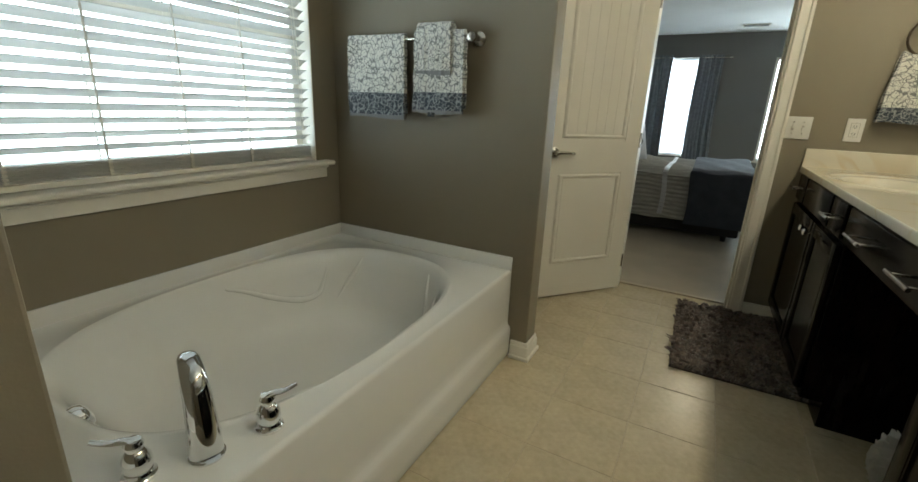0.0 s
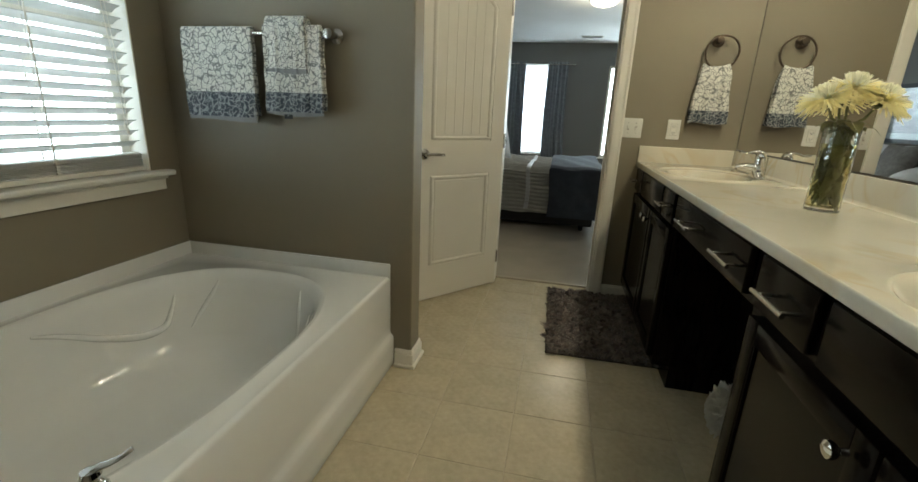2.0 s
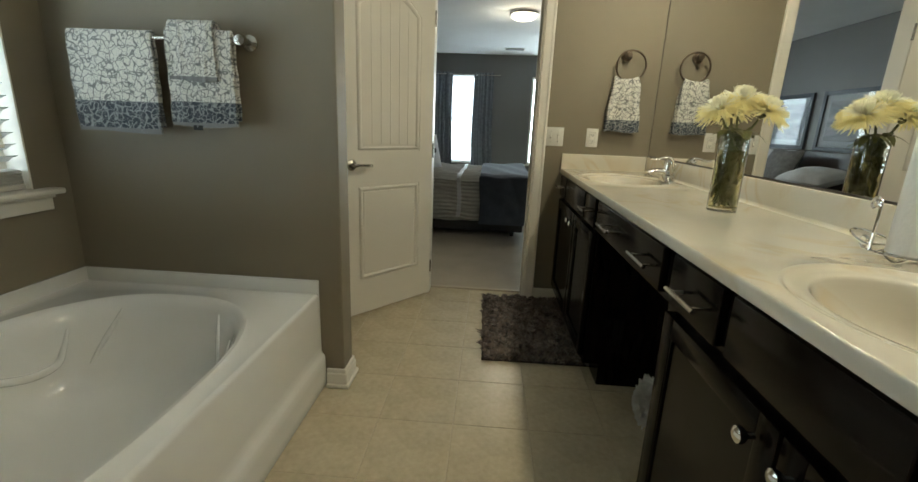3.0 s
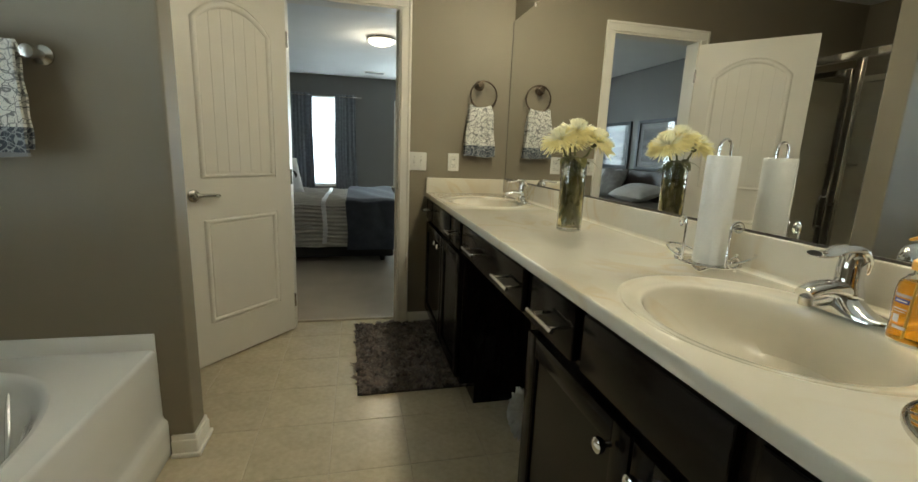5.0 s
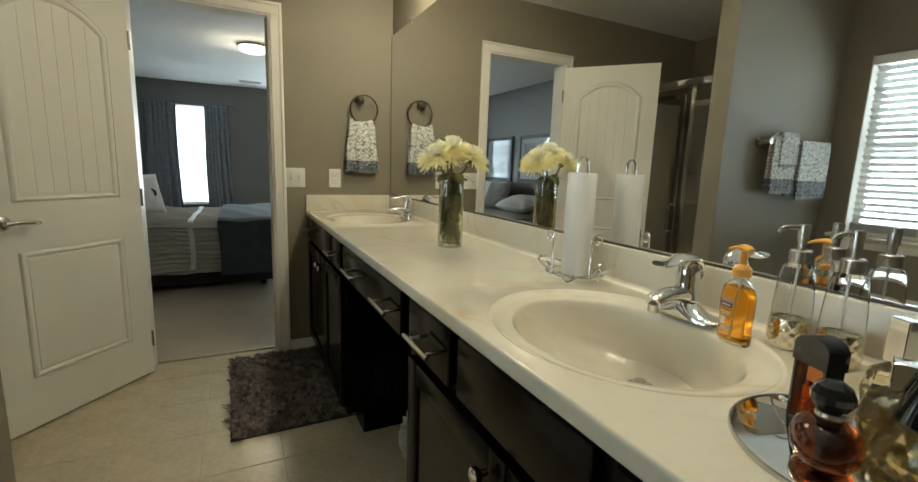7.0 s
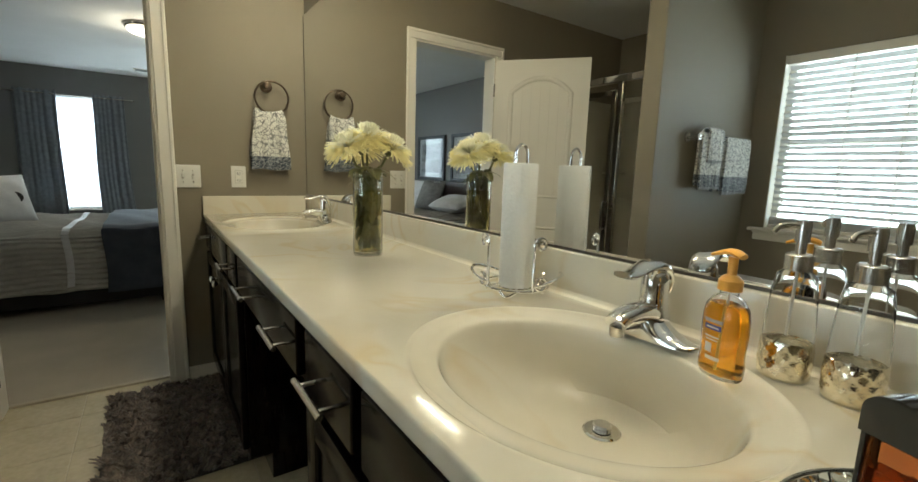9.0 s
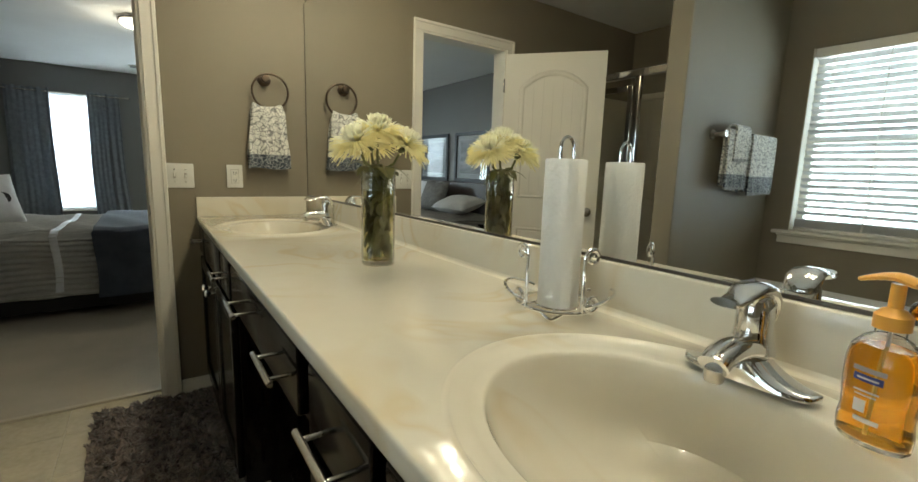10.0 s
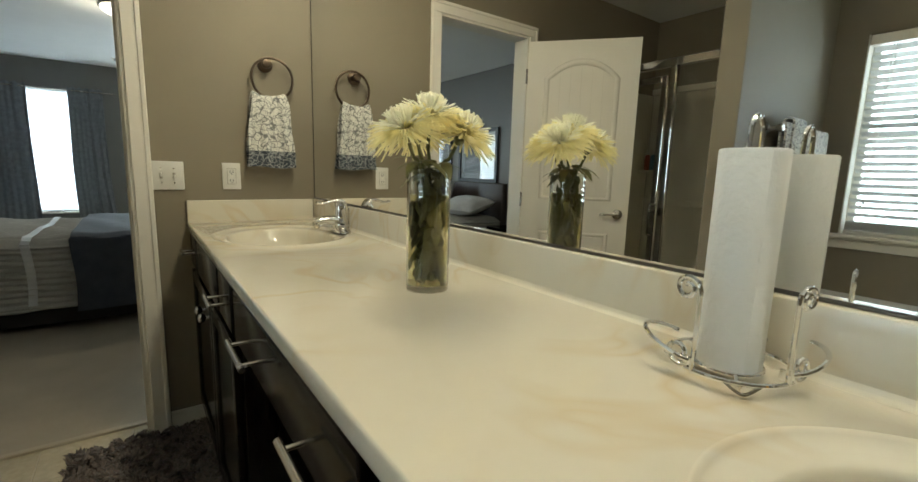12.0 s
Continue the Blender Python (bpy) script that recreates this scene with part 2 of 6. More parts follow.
def towel_cloth(name, split, low, high, scale=26):
    """Terry cloth with a scroll pattern; a dark band below the height split, plain hems from low."""
    m = mat(name, (0.6, 0.58, 0.52), None, 8, 0.95, 0.9, 420, sheen=0.4)
    n, l = m.node_tree.nodes, m.node_tree.links
    p = n["Principled BSDF"]
    tc = n.new("ShaderNodeTexCoord")
    flat = n.new("ShaderNodeMapping")
    flat.inputs["Scale"].default_value = (1, 0.0, 1)
    l.new(tc.outputs["Object"], flat.inputs[0])
    nz, n2 = n.new("ShaderNodeTexNoise"), n.new("ShaderNodeTexNoise")
    nz.inputs["Scale"].default_value, nz.inputs["Detail"].default_value = scale * 0.9, 0.5
    n2.inputs["Scale"].default_value, n2.inputs["Detail"].default_value, n2.inputs["Distortion"].default_value = scale * 1.15, 0.0, 1.6
    l.new(flat.outputs[0], nz.inputs["Vector"])
    l.new(flat.outputs[0], n2.inputs["Vector"])
    add = n.new("ShaderNodeMix")
    add.data_type, add.blend_type = "RGBA", "ADD"
    add.inputs[0].default_value = 0.045
    l.new(flat.outputs[0], add.inputs[6])
    l.new(nz.outputs["Color"], add.inputs[7])
    vo = n.new("ShaderNodeTexVoronoi")
    vo.feature = "DISTANCE_TO_EDGE"
    vo.inputs["Scale"].default_value = scale
    l.new(add.outputs[2], vo.inputs["Vector"])
    ln = n.new("ShaderNodeMapRange")
    ln.inputs[1].default_value, ln.inputs[2].default_value = 0.035, 0.08
    l.new(vo.outputs["Distance"], ln.inputs[0])
    dif = n.new("ShaderNodeMath")
    dif.operation = "SUBTRACT"
    dif.inputs[1].default_value = 0.5
    l.new(n2.outputs[0], dif.inputs[0])
    ab = n.new("ShaderNodeMath")
    ab.operation = "ABSOLUTE"
    l.new(dif.outputs[0], ab.inputs[0])
    wl = n.new("ShaderNodeMapRange")
    wl.inputs[1].default_value, wl.inputs[2].default_value = 0.008, 0.024
    l.new(ab.outputs[0], wl.inputs[0])
    mn = n.new("ShaderNodeMath")
    mn.operation = "MINIMUM"
    l.new(ln.outputs[0], mn.inputs[0])
    l.new(wl.outputs[0], mn.inputs[1])
    light, dark = n.new("ShaderNodeMix"), n.new("ShaderNodeMix")
    for mx, c0, c1 in ((light, (0.20, 0.20, 0.19), (0.72, 0.70, 0.63)), (dark, (0.30, 0.31, 0.31), (0.04, 0.05, 0.065))):
        mx.data_type = "RGBA"
        mx.inputs[6].default_value, mx.inputs[7].default_value = (*c0, 1), (*c1, 1)
        l.new(mn.outputs[0], mx.inputs[0])
    sep = n.new("ShaderNodeSeparateXYZ")
    l.new(tc.outputs["Object"], sep.inputs[0])
    gt, hem = n.new("ShaderNodeMath"), n.new("ShaderNodeMath")
    gt.operation, hem.operation = "LESS_THAN", "LESS_THAN"
    gt.inputs[1].default_value, hem.inputs[1].default_value = split, low
    l.new(sep.outputs[2], gt.inputs[0])
    l.new(sep.outputs[2], hem.inputs[0])
    both, last = n.new("ShaderNodeMix"), n.new("ShaderNodeMix")
    both.data_type = last.data_type = "RGBA"
    l.new(gt.outputs[0], both.inputs[0])
    l.new(light.outputs[2], both.inputs[6])
    l.new(dark.outputs[2], both.inputs[7])
    l.new(hem.outputs[0], last.inputs[0])
    l.new(both.outputs[2], last.inputs[6])
    last.inputs[7].default_value = (0.22, 0.22, 0.215, 1)
    l.new(last.outputs[2], p.inputs["Base Color"])
    return m

# ---- the large structure ----
BACK_Y = -1.75
OX0, OX1, OZ = -0.872, -0.172, 2.015
floor = structure("floor", box(-2.6, BACK_Y - 0.1, FZ - 0.1, MIR_X + 0.12, 2.82, FZ - 0.0016), GROUT, "cream sheet vinyl floor in a square tile pattern")
structure("carpet", box(-2.5, 2.82, FZ - 0.1, 2.1, 8.52, FZ + 0.006), CARPET, "beige cut pile bedroom carpet")
structure("carpet_bar", box(OX0 + 0.017, 2.805, FZ - 0.004, OX1 - 0.017, 2.835, FZ + 0.012, 0.004), mat("carpet_bar", (0.5, 0.43, 0.32), None, 5, 0.4, 0.1, 60, metal=0.3), "tan transition strip in the doorway")
structure("ceiling", box(-2.6, BACK_Y - 0.1, CEIL, MIR_X + 0.12, 2.76, CEIL + 0.1), WHITEC, "white bathroom ceiling")
structure("ceiling_bedroom", box(-2.52, 2.76, CEIL, 2.1, 8.52, CEIL + 0.1), WHITEC, "white bedroom ceiling")

structure("wall_mirror_side", box(MIR_X, BACK_Y - 0.1, FZ, MIR_X + 0.12, DOOR_Y, CEIL), PAINT, "taupe painted wall behind the vanity")
structure("wall_back", box(-1.2, BACK_Y - 0.1, FZ, MIR_X, BACK_Y, CEIL), PAINT, "taupe painted wall")

# door wall with its opening
b = box(OX1, DOOR_Y, FZ, MIR_X, DOOR_Y + 0.12, CEIL)
b = box(MIR_X, DOOR_Y + 0.0005, FZ, 2.0, DOOR_Y + 0.12, CEIL, bm=b)
b = box(-2.47, DOOR_Y, 0, OX0, DOOR_Y + 0.12, CEIL, bm=b)
b = box(OX0, DOOR_Y, OZ, OX1, DOOR_Y + 0.12, CEIL, bm=b)
structure("wall_door_side", b, PAINT, "taupe painted wall with the bedroom doorway")

# outer wall with the window
WY0, WY1, WZ0, WZ1 = -0.02, 1.305, 0.822, 1.985
b = box(WIN_X - 0.14, TUB_Y0 - 0.12, FZ, WIN_X, WY0, CEIL)
b = box(WIN_X - 0.14, WY1, 0, WIN_X, TUB_Y1 + 0.12, CEIL, bm=b)
b = box(WIN_X - 0.14, WY0, 0, WIN_X, WY1, WZ0, bm=b)
b = box(WIN_X - 0.14, WY0, WZ1, WIN_X, WY1, CEIL, bm=b)
structure("wall_window_side", b, PAINT, "taupe painted outer wall with the blind")
structure("wall_tub_end", box(-2.47, TUB_Y1, FZ, STUB_X, TUB_Y1 + 0.12, CEIL, 0.006), PAINT, "taupe painted wall at the foot of the tub")
structure("wall_tub_head", box(-2.30, TUB_Y0 - 0.12, FZ, -1.165, TUB_Y0, CEIL, 0.006), PAINT, "taupe painted wall at the head of the tub")
structure("wall_entry_side", box(-1.32, BACK_Y, FZ, -1.2, TUB_Y0 - 0.12, CEIL), PAINT, "taupe painted wall")
structure("wall_shower_back", box(-2.47, TUB_Y1 + 0.12, FZ, -2.35, DOOR_Y, CEIL), PAINT, "taupe painted wall over the shower")

# bedroom walls
FAR_Y, LEFT_X, RIGHT_X = 8.4, -2.4, 1.88
BW = (-1.56, -0.56, 0.45, 2.035)
BX0, BX1 = 0.235, 1.235
b = box(LEFT_X - 0.1, FAR_Y, FZ, BW[0], FAR_Y + 0.12, CEIL)
b = box(BW[1], FAR_Y, FZ, BX0, FAR_Y + 0.12, CEIL, bm=b)
b = box(BX1, FAR_Y, FZ, RIGHT_X + 0.12, FAR_Y + 0.12, CEIL, bm=b)
for xa, xb in ((BW[0], BW[1]), (BX0, BX1)):
    b = box(xa, FAR_Y, FZ, xb, FAR_Y + 0.12, BW[2], bm=b)
    b = box(xa, FAR_Y, BW[3], xb, FAR_Y + 0.12, CEIL, bm=b)
structure("wall_bedroom_far", b, BPAINT, "grey painted bedroom wall with two windows")
structure("wall_bedroom_side", box(RIGHT_X, DOOR_Y + 0.12, FZ, RIGHT_X + 0.12, FAR_Y, CEIL), BPAINT, "grey painted bedroom wall")
structure("wall_bedroom_head", box(LEFT_X - 0.1, DOOR_Y + 0.12, FZ, LEFT_X, FAR_Y, CEIL), BPAINT, "grey painted wall behind the bed head")

# the ground outside
structure("ground", box(-400, -400, -3.3, 400, 400, -3.2), mat("lawn", (0.09, 0.12, 0.05), (0.06, 0.08, 0.035), 0.3, 0.9, 0.5, 20), "distant lawn outside the windows")

# casing, jambs, baseboards


def casing(name, y, out):
    b = bmesh.new()
    ya, yb, yc = y, y + out, y + out * 1.5
    for x0, x1, s in ((OX0 - 0.0585, OX0 + 0.004, -1), (OX1 - 0.004, OX1 + 0.0585, 1)):
        box(x0, min(ya, yb), FZ, x1, max(ya, yb), OZ - 0.0045, 0.003, bm=b)
        xm = OX0 - 0.06 if s < 0 else OX1 + 0.06
        box(min(xm, xm - 0.018 * s), min(ya, yc), FZ, max(xm, xm - 0.018 * s), max(ya, yc), OZ + 0.0415, 0.004, bm=b)
    box(OX0 - 0.0415, min(ya, yb), OZ - 0.004, OX1 + 0.0415, max(ya, yb), OZ + 0.0415, 0.003, bm=b)
    box(OX0 - 0.06, min(ya, yc), OZ + 0.042, OX1 + 0.06, max(ya, yc), OZ + 0.06, 0.004, bm=b)
    return structure(name, b, TRIM, "white painted door casing")


casing("trim_doorway", DOOR_Y - 0.001, -0.013)
casing("trim_doorway_bedroom", DOOR_Y + 0.121, 0.013)
b = box(OX0, DOOR_Y - 0.002, FZ, OX0 + 0.016, DOOR_Y + 0.122, OZ, 0.002)
box(OX1 - 0.016, DOOR_Y - 0.002, FZ, OX1, DOOR_Y + 0.122, OZ, 0.002, bm=b)
box(OX0 + 0.016, DOOR_Y - 0.002, OZ - 0.016, OX1 - 0.016, DOOR_Y + 0.122, OZ, 0.002, bm=b)
box(OX1 - 0.028, DOOR_Y + 0.05, FZ, OX1 - 0.016, DOOR_Y + 0.085, OZ - 0.016, 0.002, bm=b)
structure("trim_jamb", b, TRIM, "white painted door jamb")
structure("strike_plate", box(OX1 - 0.018, DOOR_Y + 0.012, 0.87, OX1 - 0.0155, DOOR_Y + 0.04, 0.94, 0.0008), STEEL, "satin nickel strike plate on the jamb")


def baseboard(name, x0, y0, x1, y1):
    b = box(x0, y0, FZ, x1, y1, FZ + 0.075, 0.004)
    cx, cy = 0.004 * (x1 - x0 > y1 - y0), 0.004 * (x1 - x0 <= y1 - y0)
    box(x0 + cy, y0 + cx, FZ + 0.07, x1 - cy, y1 - cx, FZ + 0.088, 0.004, bm=b)
    return structure(name, b, TRIM, "white painted baseboard")


baseboard("baseboard_door_wall", OX1 + 0.062, DOOR_Y - 0.014, 0.095, DOOR_Y - 0.001)
# the wrapped base of the tub-end wall
b = bmesh.new()
for z0, z1, g in ((0, 0.07, 0.014), (0.068, 0.09, 0.009), (0, 0.018, 0.024)):
    box(-1.155, TUB_Y1 - g, FZ + z0, STUB_X + g, TUB_Y1 + 0.12 + g, FZ + z1, 0.005, bm=b)
structure("baseboard_tub_wall", b, TRIM, "white painted baseboard wrapping the wall end")
baseboard("baseboard_bedroom", LEFT_X + 0.001, FAR_Y - 0.014, RIGHT_X - 0.001, FAR_Y - 0.001)
baseboard("baseboard_bedroom_side", RIGHT_X - 0.014, 2.86, RIGHT_X - 0.001, 8.38)

# bathroom window: frame, glass, stool and apron
win = tagged(new("window_1"), "white window in the outer wall, daylight outside", "window", "", "structure")
b = bmesh.new()
X = WIN_X - 0.11
for y0, y1, z0, z1 in ((WY0, WY0 + 0.045, WZ0, WZ1), (WY1 - 0.045, WY1, WZ0, WZ1), (WY0 + 0.045, WY1 - 0.045, WZ0, WZ0 + 0.045), (WY0 + 0.045, WY1 - 0.045, WZ1 - 0.045, WZ1), (WY0 + 0.045, WY1 - 0.045, 1.40, 1.44)):
    box(X - 0.025, y0, z0, X + 0.025, y1, z1, 0.004, bm=b)
part("window_frame", b, TRIM, win)
for z0, z1 in ((WZ0 + 0.046, 1.399), (1.441, WZ1 - 0.046)):
    pn = part("pane", box(X - 0.003, WY0 + 0.046, z0, X + 0.003, WY1 - 0.046, z1), PANE, win)
    pn.visible_shadow = False
b = box(WIN_X - 0.1, WY0 - 0.09, WZ0 - 0.022, WIN_X + 0.055, WY1 + 0.085, WZ0 + 0.002, 0.009, 3)
part("window_sill", b, TRIM, win, "white painted window stool")
b = box(WIN_X + 0.001, WY0 - 0.06, WZ0 - 0.085, WIN_X + 0.018, WY1 + 0.055, WZ0 - 0.0225, 0.003)
box(WIN_X + 0.001, WY0 - 0.065, WZ0 - 0.036, WIN_X + 0.03, WY1 + 0.06, WZ0 - 0.0225, 0.005, bm=b)
part("sill_apron", b, TRIM, win)
for nm, y0, y1 in (("reveal", WY0 - 0.0, WY0 + 0.006), ("reveal", WY1 - 0.006, WY1)):
    part(nm, box(WIN_X - 0.085, y0, WZ0 + 0.003, WIN_X + 0.002, y1, WZ1), TRIM, win)

# venetian blind
blind = thing("venetian_blind", "white two-inch slat venetian blind, slats tilted open", "blind", (WIN_X - 0.03, 0, 0))
part("headrail", box(-0.03, WY0 + 0.012, WZ1 - 0.06, 0.035, WY1 - 0.012, WZ1 - 0.004, 0.004), TRIM, blind)
b = sheet(1, 1, 6, 1, lambda u, v: (0.025 * (2 * u - 1), (v - 0.5) * (WY1 - WY0 - 0.05), 0.0035 * (1 - (2 * u - 1) ** 2)), 0.0028)
SM = link_mesh("slat", b, SLAT, True)
SM.parent = blind
ST0, STEP, NS = 0.945, 0.0435, 23
mid = (WY0 + WY1) / 2
for i in range(NS):
    o = SM if i == 0 else SM.copy()
    if i:
        scene.collection.objects.link(o)
    o.matrix_basis = pose(0.004 * math.sin(i * 1.7), mid, ST0 + STEP * i, 0.12 * math.sin(i * 2.3), -27 + 1.6 * math.sin(i * 1.3), 0)
for i in range(9):
    o = SM.copy()
    scene.collection.objects.link(o)
    o.matrix_basis = pose(0.003 * math.sin(i * 2.1), mid, WZ0 + 0.034 + 0.0058 * i, 0.25 * math.sin(i * 3.1), 3 + 2 * math.sin(i), 0)
part("bottom_rail", box(-0.027, WY0 + 0.02, WZ0 + 0.006, 0.027, WY1 - 0.02, WZ0 + 0.026, 0.004), TRIM, blind)
for y in (WY0 + 0.13, WY0 + 0.40, WY0 + 0.68, WY0 + 0.95):
    b = bmesh.new()
    for sx in (-0.027, 0.027):
        box(sx - 0.0015, y - 0.0025, WZ0 + 0.03, sx + 0.0015, y + 0.0025, WZ1 - 0.05, bm=b)
    box(-0.001, y + 0.006, WZ0 + 0.03, 0.001, y + 0.008, WZ1 - 0.05, bm=b)
    for i in range(5):
        box(0.024, y - 0.006, WZ0 + 0.028 + i * 0.012, 0.034, y + 0.008, WZ0 + 0.036 + i * 0.012, 0.002, bm=b)
    part("ladder_cord", b, TRIM, blind)
b = tube(smooth_line([(0.04, WY1 - 0.13, WZ1 - 0.05), (0.042, WY1 - 0.125, 1.6), (0.043, WY1 - 0.10, 1.2), (0.043, WY1 - 0.098, 1.02)]), 0.0016, 6)
tube(smooth_line([(0.04, WY1 - 0.115, WZ1 - 0.05), (0.042, WY1 - 0.11, 1.6), (0.043, WY1 - 0.085, 1.2), (0.043, WY1 - 0.088, 1.0)]), 0.0016, 6, bm=b)
lathe([(0, 0), (0.006, 0.003), (0.005, 0.018), (0.002, 0.024), (0, 0.024)], 10, b, (0.043, WY1 - 0.088, 0.985))
lathe([(0, 0), (0.006, 0.003), (0.005, 0.018), (0.002, 0.024), (0, 0.024)], 10, b, (0.043, WY1 - 0.098, 1.005))
part("pull_cord", b, TRIM, blind)
b = tube([(0.045, WY0 + 0.12, WZ1 - 0.06), (0.047, WY0 + 0.122, 1.3)], 0.004, 8)
part("tilt_wand", b, TRIM, blind)

# bathtub
tub = thing("bathtub", "white acrylic drop-in bathtub with a moulded apron", "bathtub", (0, 0, 0))
RIM = 0.40
rings = [(0.475, 0.715, 0.0, 0), (0.466, 0.703, 0.007, 0), (0.456, 0.69, 0.006, 0), (0.444, 0.675, -0.006, 0), (0.428, 0.655, -0.03, 0), (0.415, 0.632, -0.08, 0), (0.398, 0.595, -0.16, 0.0), (0.378, 0.552, -0.24, 0.0), (0.355, 0.515, -0.292, 0.0), (0.315, 0.465, -0.325, 0), (0.24, 0.39, -0.34, 0), (0.12, 0.22, -0.346, 0), (0.03, 0.06, -0.35, 0)]
b = basin((WIN_X + 0.012, TUB_Y0 + 0.012, -1.189, TUB_Y1 - 0.012), (-1.706, 0.64), rings, RIM, 128, 2.6)
part("basin", b, ACRYL, tub, smooth=True)
b = sheet(1, 1, 2, 14, lambda u, v: (lambda s: (s[0], TUB_Y0 + 0.003 + u * (TUB_Y1 - TUB_Y0 - 0.006), s[1]))([(-1.189, RIM), (-1.183, RIM - 0.002), (-1.178, RIM - 0.007), (-1.176, RIM - 0.014), (-1.176, 0.28), (-1.176, 0.16), (-1.176, 0.125), (-1.171, 0.115), (-1.164, 0.108), (-1.160, 0.098), (-1.160, 0.06), (-1.160, 0.0), (-1.160, FZ + 0.012), (-1.164, FZ + 0.003), (-1.171, FZ)][round(v * 14)]))
part("apron", b, ACRYL, tub, smooth=True)
b = box(WIN_X + 0.001, TUB_Y0 + 0.014, RIM - 0.01, WIN_X + 0.014, TUB_Y1 - 0.001, RIM + 0.062, 0.004)
part("wall_flange", b, ACRYL, tub, smooth=True)
part("wall_flange", box(WIN_X + 0.0145, TUB_Y1 - 0.014, RIM - 0.01, -1.175, TUB_Y1 - 0.001, RIM + 0.062, 0.004), ACRYL, tub, smooth=True)
part("wall_flange", box(WIN_X + 0.001, TUB_Y0 + 0.001, RIM - 0.01, -1.175, TUB_Y0 + 0.0135, RIM + 0.062, 0.004), ACRYL, tub, smooth=True)


def tub_wall(z, y=None, x=None, side=-1):
    """The point of the bowl's inner wall at height z, by its y on one side or by its x at the far end."""
    dz = z - RIM
    for (a0, c0, h0, *_), (a1, c1_, h1, *_) in zip(rings[4:], rings[5:]):
        if h1 <= dz <= h0:
            k = (dz - h0) / (h1 - h0)
            a, c = a0 + (a1 - a0) * k, c0 + (c1_ - c0) * k
            break
    else:
        a, c = rings[4][0], rings[4][1]
    if x is None:
        return Vector((-1.706 + side * a * max(0.0, 1 - abs((y - 0.64) / c) ** 2.6) ** (1 / 2.6), y, z))
    return Vector((x, 0.64 + c * max(0.0, 1 - abs((x + 1.706) / a) ** 2.6) ** (1 / 2.6), z))


# moulded arm rests and the creases of the sloping back
for side in (-1, 1):
    line = smooth_line([tub_wall(z, y=y, side=side) for y, z in ((0.66, 0.352), (0.74, 0.318), (0.86, 0.252), (0.98, 0.206), (1.06, 0.216), (1.10, 0.27), (1.13, 0.33))], 6)
    part("arm_rest", tube(line, [0.004 + 0.011 * math.sin(math.pi * i / (len(line) - 1)) for i in range(len(line))], 10), ACRYL, tub, smooth=True)
    line = smooth_line([tub_wall(z, x=-1.706 + side * w) for w, z in ((0.20, 0.368), (0.215, 0.31), (0.235, 0.25), (0.25, 0.19))], 6)
    part("back_crease", tube(line, [0.003 + 0.007 * math.sin(math.pi * i / (len(line) - 1)) for i in range(len(line))], 8), ACRYL, tub, smooth=True)
b = lathe([(0, 0.036), (0.018, 0.036), (0.03, 0.03), (0.036, 0.018), (0.037, 0), (0, 0)], 24, m=pose(-1.69, -0.034, 0.362, -72, 0, 0))
part("overflow_plate", b, CHROME, tub, "round chrome overflow plate", smooth=True)
b = lathe([(0, 0.008), (0.03, 0.006), (0.035, 0), (0, 0)], 24, at=(-1.706, 0.22, 0.058))
part("drain", b, CHROME, tub, smooth=True)


def tub_handle(x, y, ang):
    h = thing("tub_tap", "chrome lever tap handle on the tub deck", "tap handle", (x, y, RIM), ang, "tub taps")
    part("base", lathe([(0, 0), (0.031, 0), (0.031, 0.006), (0.027, 0.01), (0.025, 0.016), (0, 0.016)], 28), CHROME, h, smooth=True)
    part("body", lathe([(0, 0.016), (0.023, 0.016), (0.027, 0.03), (0.026, 0.045), (0.019, 0.058), (0.014, 0.063), (0.015, 0.07), (0.018, 0.076), (0.014, 0.086), (0, 0.09)], 28), CHROME, h, smooth=True)
    b = tube(smooth_line([(-0.012, 0, 0.078), (0.012, 0, 0.086), (0.032, 0, 0.087), (0.05, 0, 0.092), (0.066, 0, 0.1)], 5), [0.012 - 0.005 * math.sin(math.pi * i / 40) - 0.0 * i for i in range(21)], 12, flat=(1.1, 0.6))
    part("lever", b, CHROME, h, smooth=True)
    return h


tub_handle(-1.248, 0.170, 52)
tub_handle(-1.346, -0.056, 232)
sp = thing("tub_spout", "tall arched chrome tub spout", "tub spout", (-1.287, 0.045, RIM), 158)
part("base", lathe([(0, 0), (0.036, 0), (0.036, 0.004), (0.032, 0.007), (0, 0.007)], 28), CHROME, sp, smooth=True)
line = smooth_line([(0, 0, 0.0), (0.004, 0, 0.05), (0.012, 0, 0.1), (0.026, 0, 0.148), (0.05, 0, 0.178), (0.085, 0, 0.186), (0.118, 0, 0.172)], 6)
b = tube(line, [0.034 - 0.014 * i / (len(line) - 1) for i in range(len(line))], 20, flat=(1.0, 0.78))
part("spout", b, CHROME, sp, smooth=True)

# interior door, swung into the bathroom
HX, HY = -0.855, DOOR_Y - 0.016
door = tagged(new("door_1"), "white two-panel door with an arched plank panel, standing open", "door", "", "structure")
door.matrix_basis = pose(HX, HY, FZ + 0.012, 0, 0, 180 + 50.5)
DW, DH, DT = 0.69, 2.015, 0.035
part("slab", box(0.0005, -DT + 0.005, 0.0005, DW - 0.0005, -0.005, DH - 0.0005), TRIM, door)


